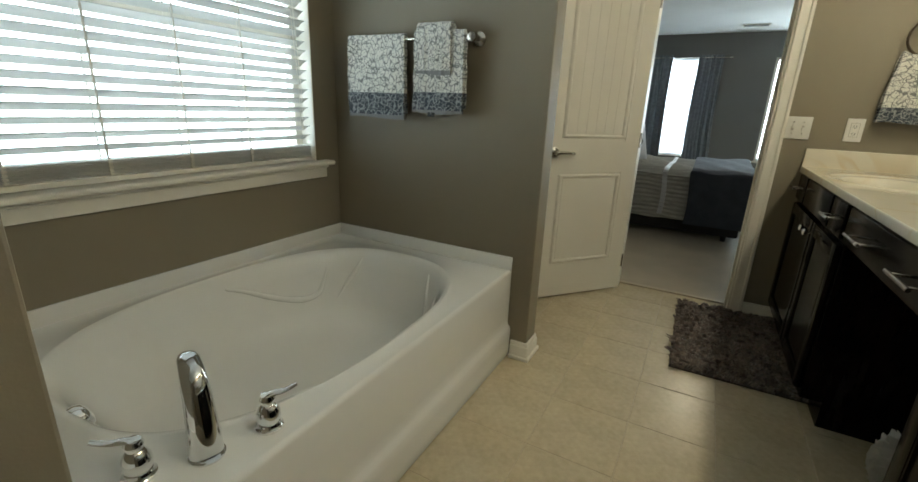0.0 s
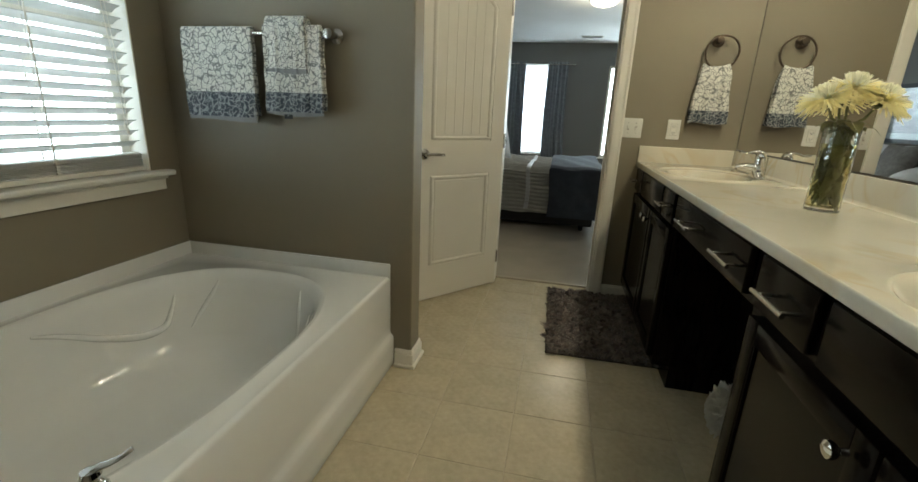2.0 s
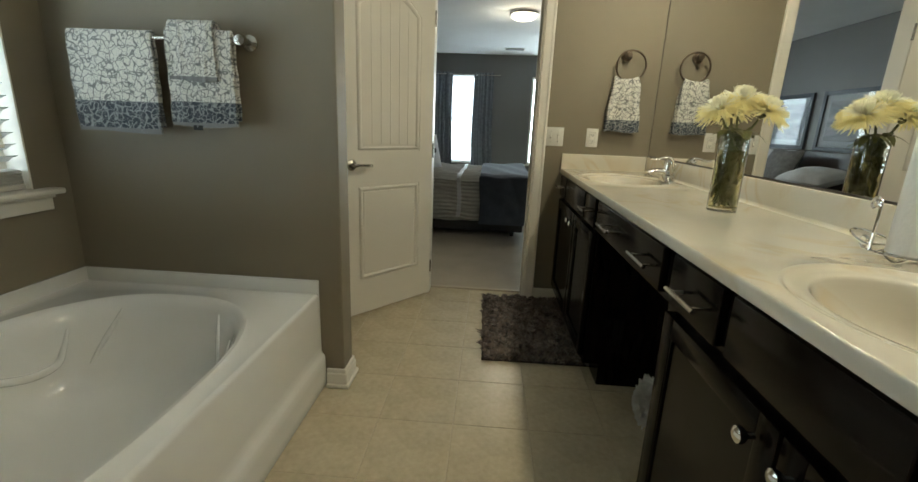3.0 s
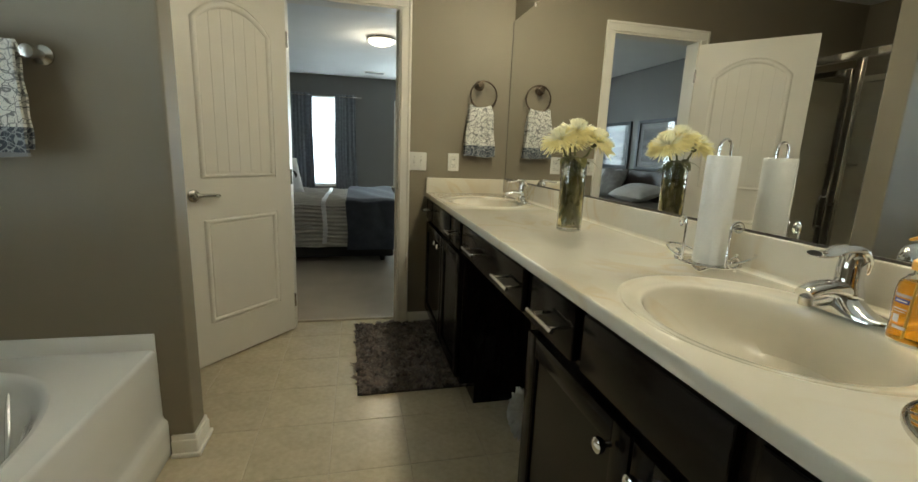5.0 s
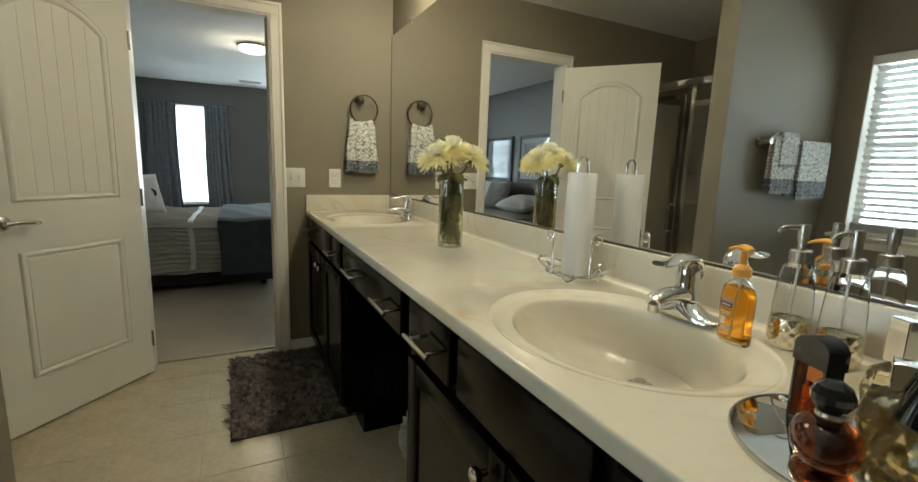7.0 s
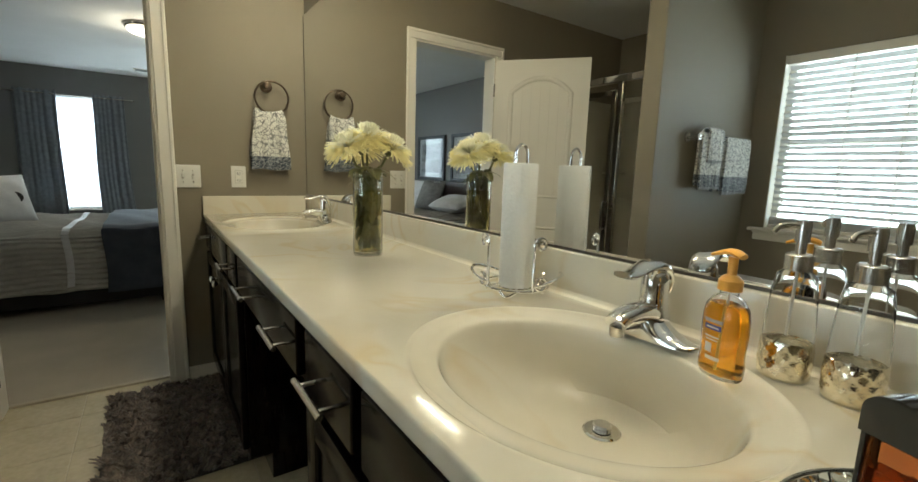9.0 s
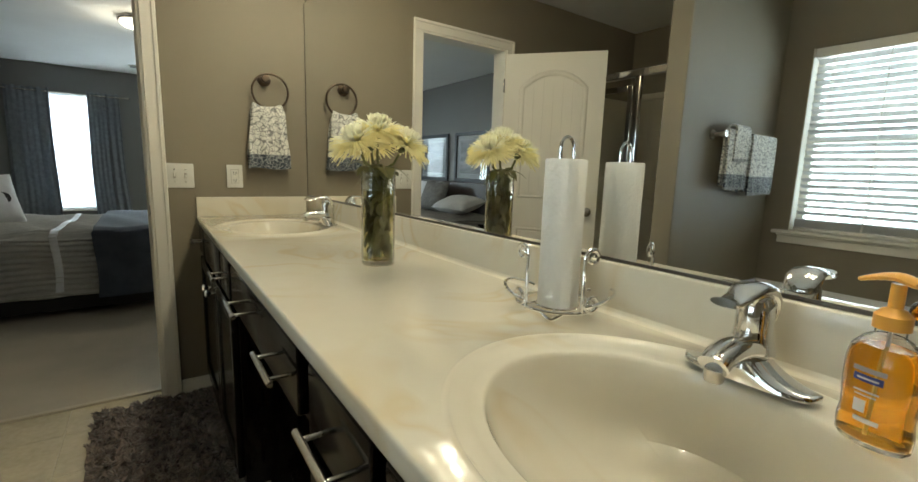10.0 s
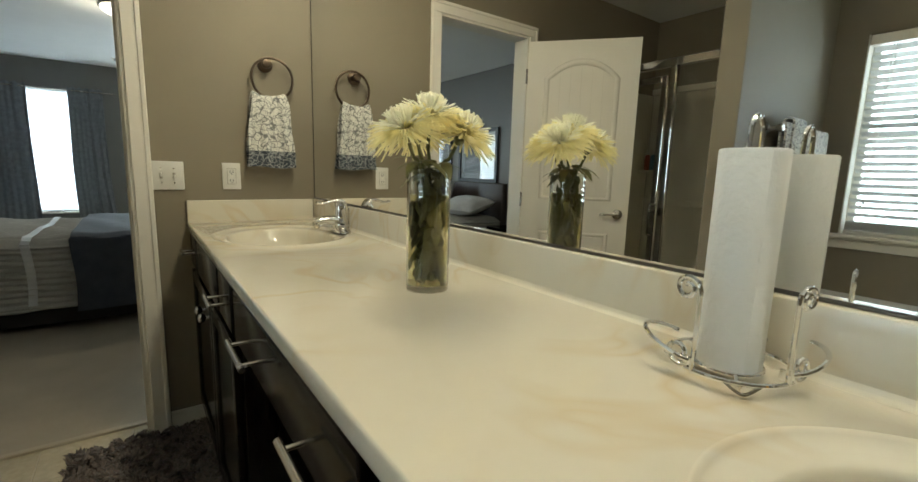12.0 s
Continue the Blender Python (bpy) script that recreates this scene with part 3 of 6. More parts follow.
def arch(x, x0, x1, z, rise):
    u = 2 * (x - x0) / (x1 - x0) - 1
    return z + rise * (1 - abs(u) ** 2.2)


def door_face(y0, y1, s):
    """Stiles, rails and panels on one face; s is the outward side."""
    b = box(0, y0, 0, 0.11, y1, DH)
    box(DW - 0.11, y0, 0, DW, y1, DH, bm=b)
    box(0.11, y0, 0, DW - 0.11, y1, 0.22, bm=b)
    box(0.11, y0, 0.80, DW - 0.11, y1, 1.0, bm=b)
    k = 16
    v = bmesh.new()
    lo = [(0.11 + (DW - 0.22) * i / k) for i in range(k + 1)]
    for i in range(k):
        xs = (lo[i], lo[i + 1])
        zs = [arch(x, 0.11, DW - 0.11, 1.78, 0.12) for x in xs]
        q = [v.verts.new(c) for c in ((xs[0], y0, zs[0]), (xs[1], y0, zs[1]), (xs[1], y0, DH), (xs[0], y0, DH), (xs[0], y1, zs[0]), (xs[1], y1, zs[1]), (xs[1], y1, DH), (xs[0], y1, DH))]
        for f in ((0, 1, 2, 3), (4, 5, 6, 7), (0, 1, 5, 4), (2, 3, 7, 6)):
            v.faces.new([q[j] for j in f])
    merge(b, v)
    part("stile_and_rail", b, TRIM, door)
    ym = (y0 + y1) / 2
    # raised lower panel
    part("lower_panel", box(0.143, min(y0 - 0.008 * s, y1 - 0.001 * s), 0.253, DW - 0.143, max(y0 - 0.008 * s, y1 - 0.001 * s), 0.767, 0.0055, 1), TRIM, door)
    # planks of the arched upper panel
    n = 6
    w = (DW - 0.286) / n
    for i in range(n):
        x0, x1 = 0.143 + i * w + 0.0003, 0.143 + (i + 1) * w - 0.0003
        v = bmesh.new()
        ya, yb = ym - 0.004 * s, y1 - 0.0015 * s
        tops = [arch(x0 - 0.0 + (x1 - x0) * t / 4, 0.11, DW - 0.11, 1.74, 0.12) for t in range(5)]
        xs = [x0 + (x1 - x0) * t / 4 for t in range(5)]
        fr = [v.verts.new((x, yb, z)) for x, z in [(x0, 1.04), (x1, 1.04)] + list(zip(xs[::-1], tops[::-1]))]
        bk = [v.verts.new((p.co.x, ya, p.co.z)) for p in fr]
        v.faces.new(fr)
        v.faces.new(bk[::-1])
        for j in range(len(fr)):
            v.faces.new((fr[j], fr[(j + 1) % len(fr)], bk[(j + 1) % len(fr)], bk[j]))
        bmesh.ops.recalc_face_normals(v, faces=v.faces)
        bmesh.ops.bevel(v, geom=[e for e in v.edges if all(abs(q.co.y - yb) < 1e-6 for q in e.verts)], offset=0.0009, segments=1, affect="EDGES")
        part("plank", v, TRIM, door)
    # moulding round both panels
    for pts in ([(0.128, 0.238), (DW - 0.128, 0.238), (DW - 0.128, 0.782), (0.128, 0.782)], [(0.128, 1.018), (DW - 0.128, 1.018)] + [(DW - 0.128 - (DW - 0.256) * t / 14, arch(DW - 0.128 - (DW - 0.256) * t / 14, 0.11, DW - 0.11, 1.758, 0.12)) for t in range(15)]):
        part("moulding", tube([(x, y0 - 0.0172 * s, z) for x, z in pts], 0.0202, 24, True), TRIM, door, smooth=True)


door_face(-0.005, 0.0, 1)
door_face(-DT + 0.005, -DT, -1)
for s, y in ((1, 0.0), (-1, -DT)):
    hd = part("door_handle", lathe([(0, 0), (0.032, 0), (0.032, 0.006), (0.026, 0.011), (0.013, 0.014), (0.012, 0.045), (0, 0.045)], 28, m=pose(DW - 0.065, y, 0.925, -90 * s, 0, 0)), STEEL, door, "satin nickel lever handle", True)
    lv = tube(smooth_line([(DW - 0.055, y + 0.045 * s, 0.925), (DW - 0.085, y + 0.05 * s, 0.928), (DW - 0.13, y + 0.05 * s, 0.926), (DW - 0.175, y + 0.046 * s, 0.922)], 6), [0.0125] * 5 + [0.0095] * 14, 12)
    part("lever", lv, STEEL, hd, smooth=True)
part("latch_plate", box(DW, -0.03, 0.86, DW + 0.0015, -0.006, 0.92, 0.0005), STEEL, door)
for z in (0.2, 1.0, 1.8):
    b = box(-0.0015, -0.033, z - 0.045, 0.002, -0.002, z + 0.045, 0.0005)
    lathe([(0, -0.046), (0.0065, -0.046), (0.0065, 0.046), (0, 0.046)], 12, b, (-0.004, 0.004, z))
    part("hinge", b, STEEL, door, smooth=True)

# wall mirror
mir = thing("wall_mirror", "frameless plate mirror above the vanity", "mirror", (0, 0, 0))
part("mirror_glass", box(MIR_X - 0.0075, -1.1, TOP + 0.106, MIR_X - 0.0015, DOOR_Y - 0.009, 2.0, 0.0008), FACE, mir)
# thin dark strip between the mirror's end and the door wall
part("edge_bead", box(MIR_X - 0.0085, DOOR_Y - 0.0085, TOP + 0.108, MIR_X - 0.0012, DOOR_Y - 0.0008, 1.999, 0.0005), mat("dark_mirror_edge", (0.09, 0.075, 0.06), None, 9, 0.6), mir, "thin dark line along the mirror edge")
part("bottom_channel", box(MIR_X - 0.0095, -1.1, TOP + 0.1005, MIR_X - 0.0005, DOOR_Y - 0.004, TOP + 0.1065, 0.001), mat("channel_metal", (0.12, 0.11, 0.1), None, 9, 0.4, metal=0.8), mir)
for y in (2.34, 1.4, 0.3, -0.7):
    part("mirror_clip", box(MIR_X - 0.0105, y - 0.012, 1.985, MIR_X - 0.0005, y + 0.012, 2.013, 0.002), CHROME, mir)

# ---- vanity ----
VAN = "vanity run"


def knob_at(parent, y, z):
    b = lathe([(0, 0), (0.006, 0), (0.006, 0.012), (0.012, 0.017), (0.0155, 0.023), (0.0145, 0.03), (0.008, 0.034), (0, 0.035)], 20, m=pose(-0.002, y, z, 0, -90, 0))
    part("knob", b, CHROME, parent, "polished chrome knob", True)


def pull_at(parent, y0, y1, z):
    b = tube([(-0.036, y0, z), (-0.036, y1, z)], 0.0058, 14)
    for y in (y0 + 0.022, y1 - 0.022):
        tube([(-0.036, y, z), (0.006, y, z)], 0.0042, 10, bm=b)
    part("bar_pull", b, STEEL, parent, "satin nickel bar pull", True)


def drawer_front(parent, name, y0, y1, pulls=()):
    d = part(name, box(0.004, y0, 0.715, 0.0235, y1, 0.842, 0.004, 3), ESPRESSO, parent, smooth=True)
    for a, c in pulls:
        pull_at(d, a, c, 0.778)
    return d


def cab_door(parent, y0, y1, knob_y):
    w = 0.055
    d = part("cabinet_door", box(0.012, y0 + w - 0.002, 0.138, 0.020, y1 - w + 0.002, 0.637), ESPRESSO, parent)
    for nm, a, c, z0, z1 in (("stile", y0, y0 + w, 0.085, 0.69), ("stile", y1 - w, y1, 0.085, 0.69), ("rail", y0 + w, y1 - w, 0.085, 0.14), ("rail", y0 + w, y1 - w, 0.635, 0.69)):
        part(nm, box(0.004, a, z0, 0.0235, c, z1, 0.003, 2), ESPRESSO, d, smooth=True)
    b = bmesh.new()
    pts = [(y0 + w, 0.14), (y1 - w, 0.14), (y1 - w, 0.635), (y0 + w, 0.635)]
    tube([(0.012, y, z) for y, z in pts], 0.006, 8, True, bm=b)
    part("bead", b, ESPRESSO, d, smooth=True)
    knob_at(d, knob_y, 0.648)


def cabinet(y0, y1, label):
    c = thing("vanity_cabinet", label, "cabinet", (0, 0, 0), 0, VAN)
    part("body", box(0.024, y0, FZ + 0.11, MIR_X - 0.001, y1, 0.69, 0.0015), ESPRESSO, c)
    part("face_rail", box(0.024, y0, 0.6905, 0.034, y1, TOP - 0.034), ESPRESSO, c)
    part("side_panel", box(0.0345, y0, 0.6905, MIR_X - 0.001, y0 + 0.016, TOP - 0.034), ESPRESSO, c)
    part("side_panel", box(0.0345, y1 - 0.016, 0.6905, MIR_X - 0.001, y1, TOP - 0.034), ESPRESSO, c)
    part("plinth", box(0.1, y0 + 0.002, FZ, MIR_X - 0.001, y1 - 0.002, FZ + 0.1095), ESPRESSO, c)
    return c


c2 = cabinet(1.635, DOOR_Y - 0.003, "dark espresso vanity cabinet with two doors beside the doorway wall")
drawer_front(c2, "drawer", 1.662, 1.86, [(1.70, 1.825)])
drawer_front(c2, "false_front", 1.89, 2.42)
drawer_front(c2, "drawer", 2.45, 2.66, [(2.50, 2.61)])
cab_door(c2, 1.662, 2.088, 2.047)
cab_door(c2, 2.100, 2.66, 2.141)
c1 = cabinet(-0.52, 0.832, "dark espresso vanity cabinet with two doors under the basin")
drawer_front(c1, "drawer", 0.556, 0.800, [(0.578, 0.722)])
drawer_front(c1, "false_front", 0.135, 0.518)
drawer_front(c1, "drawer", -0.16, 0.10, [(-0.10, 0.035)])
drawer_front(c1, "drawer", -0.49, -0.195, [(-0.41, -0.275)])
cab_door(c1, 0.326, 0.800, 0.371)
cab_door(c1, -0.16, 0.318, 0.273)
cab_door(c1, -0.49, -0.195, -0.225)
kd = thing("knee_space_cabinet", "wide dark espresso drawer over the knee space", "drawer", (0, 0, 0), 0, VAN)
part("apron", box(0.024, 0.8335, 0.70, MIR_X - 0.001, 1.6335, TOP - 0.034), ESPRESSO, kd)
drawer_front(kd, "drawer", 0.866, 1.612, [(0.884, 1.035), (1.282, 1.440)])
structure("wall_knee_space", box(MIR_X - 0.0065, 0.8335, FZ, MIR_X - 0.0005, 1.6335, 0.70), PAINT, "taupe wall inside the knee space")

top = thing("countertop", "cream cultured marble countertop with two integral basins", "countertop", (0, 0, 0))
BX = 0.267
S1, S2 = 0.360, 2.20
srings = [(0.241, 0.281, 0.0, 0), (0.237, 0.277, 0.0022, 0), (0.233, 0.273, 0.0024, 0), (0.228, 0.268, -0.0005, 0), (0.224, 0.264, -0.004, 0), (0.204, 0.244, -0.0065, 0), (0.190, 0.229, -0.0085, 0), (0.1865, 0.2255, -0.0105, 0), (0.1835, 0.2225, -0.016, 0), (0.180, 0.218, -0.028, 0, 0.001), (0.172, 0.209, -0.05, 0.001, 0.008), (0.157, 0.191, -0.08, 0.003, 0.024), (0.136, 0.165, -0.108, 0.006, 0.046), (0.103, 0.128, -0.129, 0.009, 0.075), (0.069, 0.085, -0.14, 0.011, 0.091), (0.026, 0.026, -0.147, 0.012, 0.097)]
FX = 0.004
b = bmesh.new()
merge(b, basin((FX, S1 - 0.38, MIR_X - 0.02, S1 + 0.38), (BX, S1), srings, TOP, 128))
merge(b, basin((FX, S2 - 0.38, MIR_X - 0.02, S2 + 0.38), (BX, S2), srings, TOP, 128))
Y0C, Y1C = -0.54, DOOR_Y - 0.0015
for ya, yb in ((Y0C, S1 - 0.38), (S1 + 0.38, S2 - 0.38), (S2 + 0.38, Y1C)):
    b.faces.new([b.verts.new(c) for c in ((FX, ya, TOP), (MIR_X - 0.02, ya, TOP), (MIR_X - 0.02, yb, TOP), (FX, yb, TOP))])
part("slab", b, MARBLE, top, smooth=True)
prof = [(FX, TOP), (FX - 0.002, TOP - 0.0006), (FX - 0.0038, TOP - 0.003), (FX - 0.0045, TOP - 0.007), (FX - 0.0045, TOP - 0.026), (FX - 0.003, TOP - 0.031), (FX + 0.002, TOP - 0.033), (0.03, TOP - 0.033)]
part("front_edge", sheet(1, 1, 1, 7, lambda u, v: (prof[round(v * 7)][0], Y0C + u * (Y1C - Y0C), prof[round(v * 7)][1])), MARBLE, top, smooth=True)
part("underside", box(0.026, Y0C, TOP - 0.0335, 0.05, Y1C, TOP - 0.002), MARBLE, top)
part("backsplash", box(MIR_X - 0.0205, Y0C, TOP - 0.002, MIR_X - 0.0005, Y1C, TOP + 0.1, 0.004, 3), MARBLE, top, smooth=True)
part("side_splash", box(0.001, DOOR_Y - 0.0205, TOP - 0.002, MIR_X - 0.021, DOOR_Y - 0.001, TOP + 0.098, 0.004, 3), MARBLE, top, smooth=True)
cove = [(0.0, 0.012), (0.0012, 0.006), (0.004, 0.0025), (0.012, 0.0004)]
part("cove", sheet(1, 1, 1, 3, lambda u, v: (MIR_X - 0.0205 - cove[round(v * 3)][0], Y0C + u * (Y1C - 0.02 - Y0C), TOP + cove[round(v * 3)][1])), MARBLE, top, smooth=True)
for s in (S1, S2):
    dr = part("drain_ring", lathe([(0.0, 0.0), (0.029, 0.0), (0.031, 0.002), (0.028, 0.0045), (0.02, 0.003), (0, 0.003)], 28, at=(BX + 0.097, s + 0.012, TOP - 0.147)), CHROME, top, "chrome drain", True)
    part("stopper", lathe([(0, 0.004), (0.015, 0.004), (0.0155, 0.012), (0.013, 0.015), (0, 0.016)], 24, at=(BX + 0.097, s + 0.012, TOP - 0.147)), CHROME, dr, smooth=True)

# ---- shower behind the tub-end wall ----
SX, SY0, SY1 = -1.56, TUB_Y1 + 0.121, DOOR_Y - 0.001
pan = thing("shower_pan", "low cream shower pan with a raised curb", "shower pan", (0, 0, FZ))
part("pan_floor", box(-2.349, SY0, 0, SX - 0.04, SY1, 0.05, 0.004), SURROUND, pan)
part("curb", box(SX - 0.04, SY0, 0, SX + 0.04, SY1, 0.11, 0.012, 3), SURROUND, pan, smooth=True)
sur = thing("shower_surround", "tan moulded shower wall panels with a ledge", "shower surround", (0, 0, FZ))
part("back_panel", box(-2.3485, SY0 + 0.012, 0.05, -2.337, SY1 - 0.012, 1.86, 0.004), SURROUND, sur)
part("side_panel", box(-2.336, SY0 + 0.0005, 0.05, SX - 0.045, SY0 + 0.012, 1.86, 0.004), SURROUND, sur)
part("side_panel", box(-2.336, SY1 - 0.012, 0.05, SX - 0.045, SY1 - 0.0005, 1.86, 0.004), SURROUND, sur)
for z in (1.86, 0.95):
    part("ledge", box(-2.336, SY0 + 0.0125, z, -2.31, SY1 - 0.0125, z + 0.05, 0.008, 3), SURROUND, sur, smooth=True)
part("corner_shelf", box(-2.336, SY1 - 0.17, 1.22, -2.2, SY1 - 0.0125, 1.24, 0.006), SURROUND, sur)
for i, (y, c) in enumerate(((-0.05, (0.45, 0.1, 0.06)), (-0.10, (0.1, 0.25, 0.32)))):
    bt = thing("shampoo_bottle", ("red", "teal")[i] + " plastic shampoo bottle on the shower shelf", "bottle", (-2.27, SY1 + y, FZ + 1.2405))
    m = mat(("red_plastic", "teal_plastic")[i], c, None, 8, 0.35)
    part("body", lathe([(0, 0), (0.022, 0), (0.024, 0.006), (0.024, 0.11), (0.012, 0.13), (0, 0.13)], 18), m, bt, smooth=True)
    part("cap", lathe([(0, 0.1305), (0.013, 0.1305), (0.013, 0.155), (0, 0.157)], 16), PLASTIC, bt, smooth=True)
enc = thing("shower_enclosure", "framed glass shower door and panel with chrome rails", "shower door", (SX, 0, FZ))
TOPZ = 1.885
part("header_rail", box(-0.025, SY0, TOPZ, 0.025, SY1, TOPZ + 0.05, 0.006), CHROME, enc)
part("bottom_rail", box(-0.02, SY0, 0.1105, 0.02, SY1, 0.145, 0.004), CHROME, enc)
for nm, y, w in (("wall_jamb", SY0, 0.03), ("centre_post", 2.055, 0.045), ("wall_jamb", SY1 - 0.03, 0.03)):
    part(nm, box(-0.02, y, 0.1455, 0.02, y + w, TOPZ - 0.0005, 0.005), CHROME, enc)
pn1 = part("fixed_pane", box(-0.003, SY0 + 0.03, 0.146, 0.003, 2.055, TOPZ - 0.001), SHOWERGLASS, enc)
pn1.visible_shadow = False
dr = part("glass_door", box(-0.003, 2.155, 0.19, 0.003, SY1 - 0.07, TOPZ - 0.09), SHOWERGLASS, enc)
dr.visible_shadow = False
b = bmesh.new()
for y0, y1, z0, z1 in ((2.115, 2.155, 0.155, TOPZ - 0.05), (SY1 - 0.07, SY1 - 0.035, 0.155, TOPZ - 0.05), (2.155, SY1 - 0.07, 0.155, 0.19), (2.155, SY1 - 0.07, TOPZ - 0.09, TOPZ - 0.05)):
    box(-0.014, y0, z0, 0.014, y1, z1, 0.004, bm=b)
part("door_frame", b, CHROME, dr)
b = tube(smooth_line([(0.014, 2.135, 1.0), (0.05, 2.135, 1.0), (0.055, 2.135, 0.9), (0.05, 2.135, 0.8), (0.014, 2.135, 0.8)], 5), 0.008, 10)
part("pull_handle", b, CHROME, dr, smooth=True)

# ceiling fan grille
fan = thing("exhaust_fan", "white square ceiling exhaust fan grille", "exhaust fan", (-0.76, 2.455, CEIL - 0.0005))
part("cover", box(-0.14, -0.14, -0.012, 0.14, 0.14, 0, 0.004), PLASTIC, fan)
for i in range(9):
    part("slat", box(-0.11, -0.104 + i * 0.026, -0.0155, 0.11, -0.09 + i * 0.026, -0.0122, 0.001), TRIM, fan)

# vanity light bars above the mirror
SHADE = leafy(mat("frosted_shade", (0.8, 0.78, 0.72), None, 6, 0.4), 0.55, (0.94, 0.92, 0.87))
for cy in (0.30, 1.84):
    vl = thing("vanity_light", "brushed nickel three-shade vanity light over the mirror", "wall lamp", (MIR_X, cy, 2.352), 0, "vanity lights")
    part("backplate", box(-0.022, -0.32, -0.035, -0.0008, 0.32, 0.035, 0.008, 3), STEEL, vl, smooth=True)
    for dy in (-0.22, 0.0, 0.22):
        part("arm", tube(smooth_line([(-0.02, dy, 0), (-0.08, dy, 0.02), (-0.140, dy, 0.015), (-0.140, dy, -0.012)], 5), 0.007, 10), STEEL, vl, smooth=True)
        b = lathe([(0.022, -0.012), (0.03, -0.02), (0.04, -0.05), (0.052, -0.095), (0.054, -0.1), (0.05, -0.095), (0.037, -0.05), (0.027, -0.022), (0, -0.014)], 24, at=(-0.140, dy, 0))
        part("shade", b, SHADE, vl, smooth=True)

# ---- towels and wall fittings ----
TOWEL1 = towel_cloth("damask_towel", 0.115, 0.016, 0, 35)
TOWEL2 = towel_cloth("damask_hand_towel", 0.09, 0.014, 0, 38)
TOWEL3 = towel_cloth("damask_wash_cloth", -1, 0.016, 0, 42)


def bar_towel(name, label, x, z_low, w, h, back, r, m, wave=0.004, seed=0.0, y=TUB_Y1 - 0.067):
    """A folded towel over a bar along x, front side towards -y; its lower edge at z_low."""
    t = thing(name, label, "towel", (x, y, z_low))
    n = 46

    def f(u, v):
        s = v * (h + math.pi * r + back)
        sx = (u - 0.5) * w
        if s < h:
            p = (-r, s)
        elif s < h + math.pi * r:
            a = (s - h) / r
            p = (-r * math.cos(a), h + r * math.sin(a))
        else:
            p = (r, h - (s - h - math.pi * r))
        k = max(0.0, 1 - p[1] / h)
        wv = wave * math.sin(9 * u + seed + 3 * v) * (0.3 + k) + 0.003 * math.sin(31 * u + seed * 2)
        sx += 0.006 * math.sin(6 * v + seed) * (u - 0.5) + 0.002 * math.sin(40 * v + seed)
        return (sx, p[0] - abs(wv) * (1 if p[0] < 0 else -0.4), p[1] + 0.004 * math.sin(5 * u + seed) * k)

    part("cloth", sheet(1, 1, 18, n, f, 0.009), m, t, smooth=True)
    return t


bar = thing("towel_bar", "brushed nickel towel bar on the tub-end wall", "towel bar", (0, TUB_Y1, 1.402))
part("rod", tube([(-2.06, -0.067, 0), (-1.405, -0.067, 0)], 0.009, 14), STEEL, bar, smooth=True)
for x in (-2.055, -1.405):
    b = lathe([(0, 0), (0.03, 0), (0.03, 0.006), (0.022, 0.012), (0.013, 0.016), (0.012, 0.05), (0.019, 0.056), (0.021, 0.068), (0.019, 0.08), (0, 0.084)], 24, m=pose(x, 0, 0, 90, 0, 0))
    part("post", b, STEEL, bar, smooth=True)
bar_towel("bath_towel", "white and grey damask bath towel folded over the bar", -1.906, 1.055, 0.325, 0.356, 0.33, 0.016, TOWEL1, 0.004, 0.4)
hung = bar_towel("bath_towel", "white and grey damask towel hung beside the larger one", -1.562, 1.088, 0.255, 0.331, 0.31, 0.015, TOWEL2, 0.006, 2.1)
part("care_tag", box(-0.045, -0.021, -0.014, -0.008, -0.0195, 0.004, 0.0004), DARK, hung, "small black care tag")
bar_towel("wash_cloth", "small folded damask wash cloth laid over a towel", -1.583, 1.252, 0.172, 0.186, 0.15, 0.027, TOWEL3, 0.004, 1.3)

ring = thing("towel_ring", "aged bronze towel ring beside the mirror", "towel ring", (0.340, DOOR_Y - 0.0005, 1.585))
part("rosette", lathe([(0, 0), (0.033, 0), (0.033, 0.006), (0.026, 0.012), (0.017, 0.016), (0.015, 0.034), (0.021, 0.042), (0.018, 0.055), (0, 0.058)], 24, m=pose(0, 0, 0, 90, 0, 0)), BRONZE, ring, smooth=True)
k = 40
part("ring", tube([(0.022 + 0.088 * math.cos(2 * math.pi * i / k), -0.042 - 0.004 * math.sin(2 * math.pi * i / k), -0.062 + 0.088 * math.sin(2 * math.pi * i / k)) for i in range(k)], 0.0058, 10, True), BRONZE, ring, smooth=True)
ht = thing("hand_towel", "white and grey damask hand towel gathered in the ring", "towel", (0.345, DOOR_Y - 0.042, 1.112))


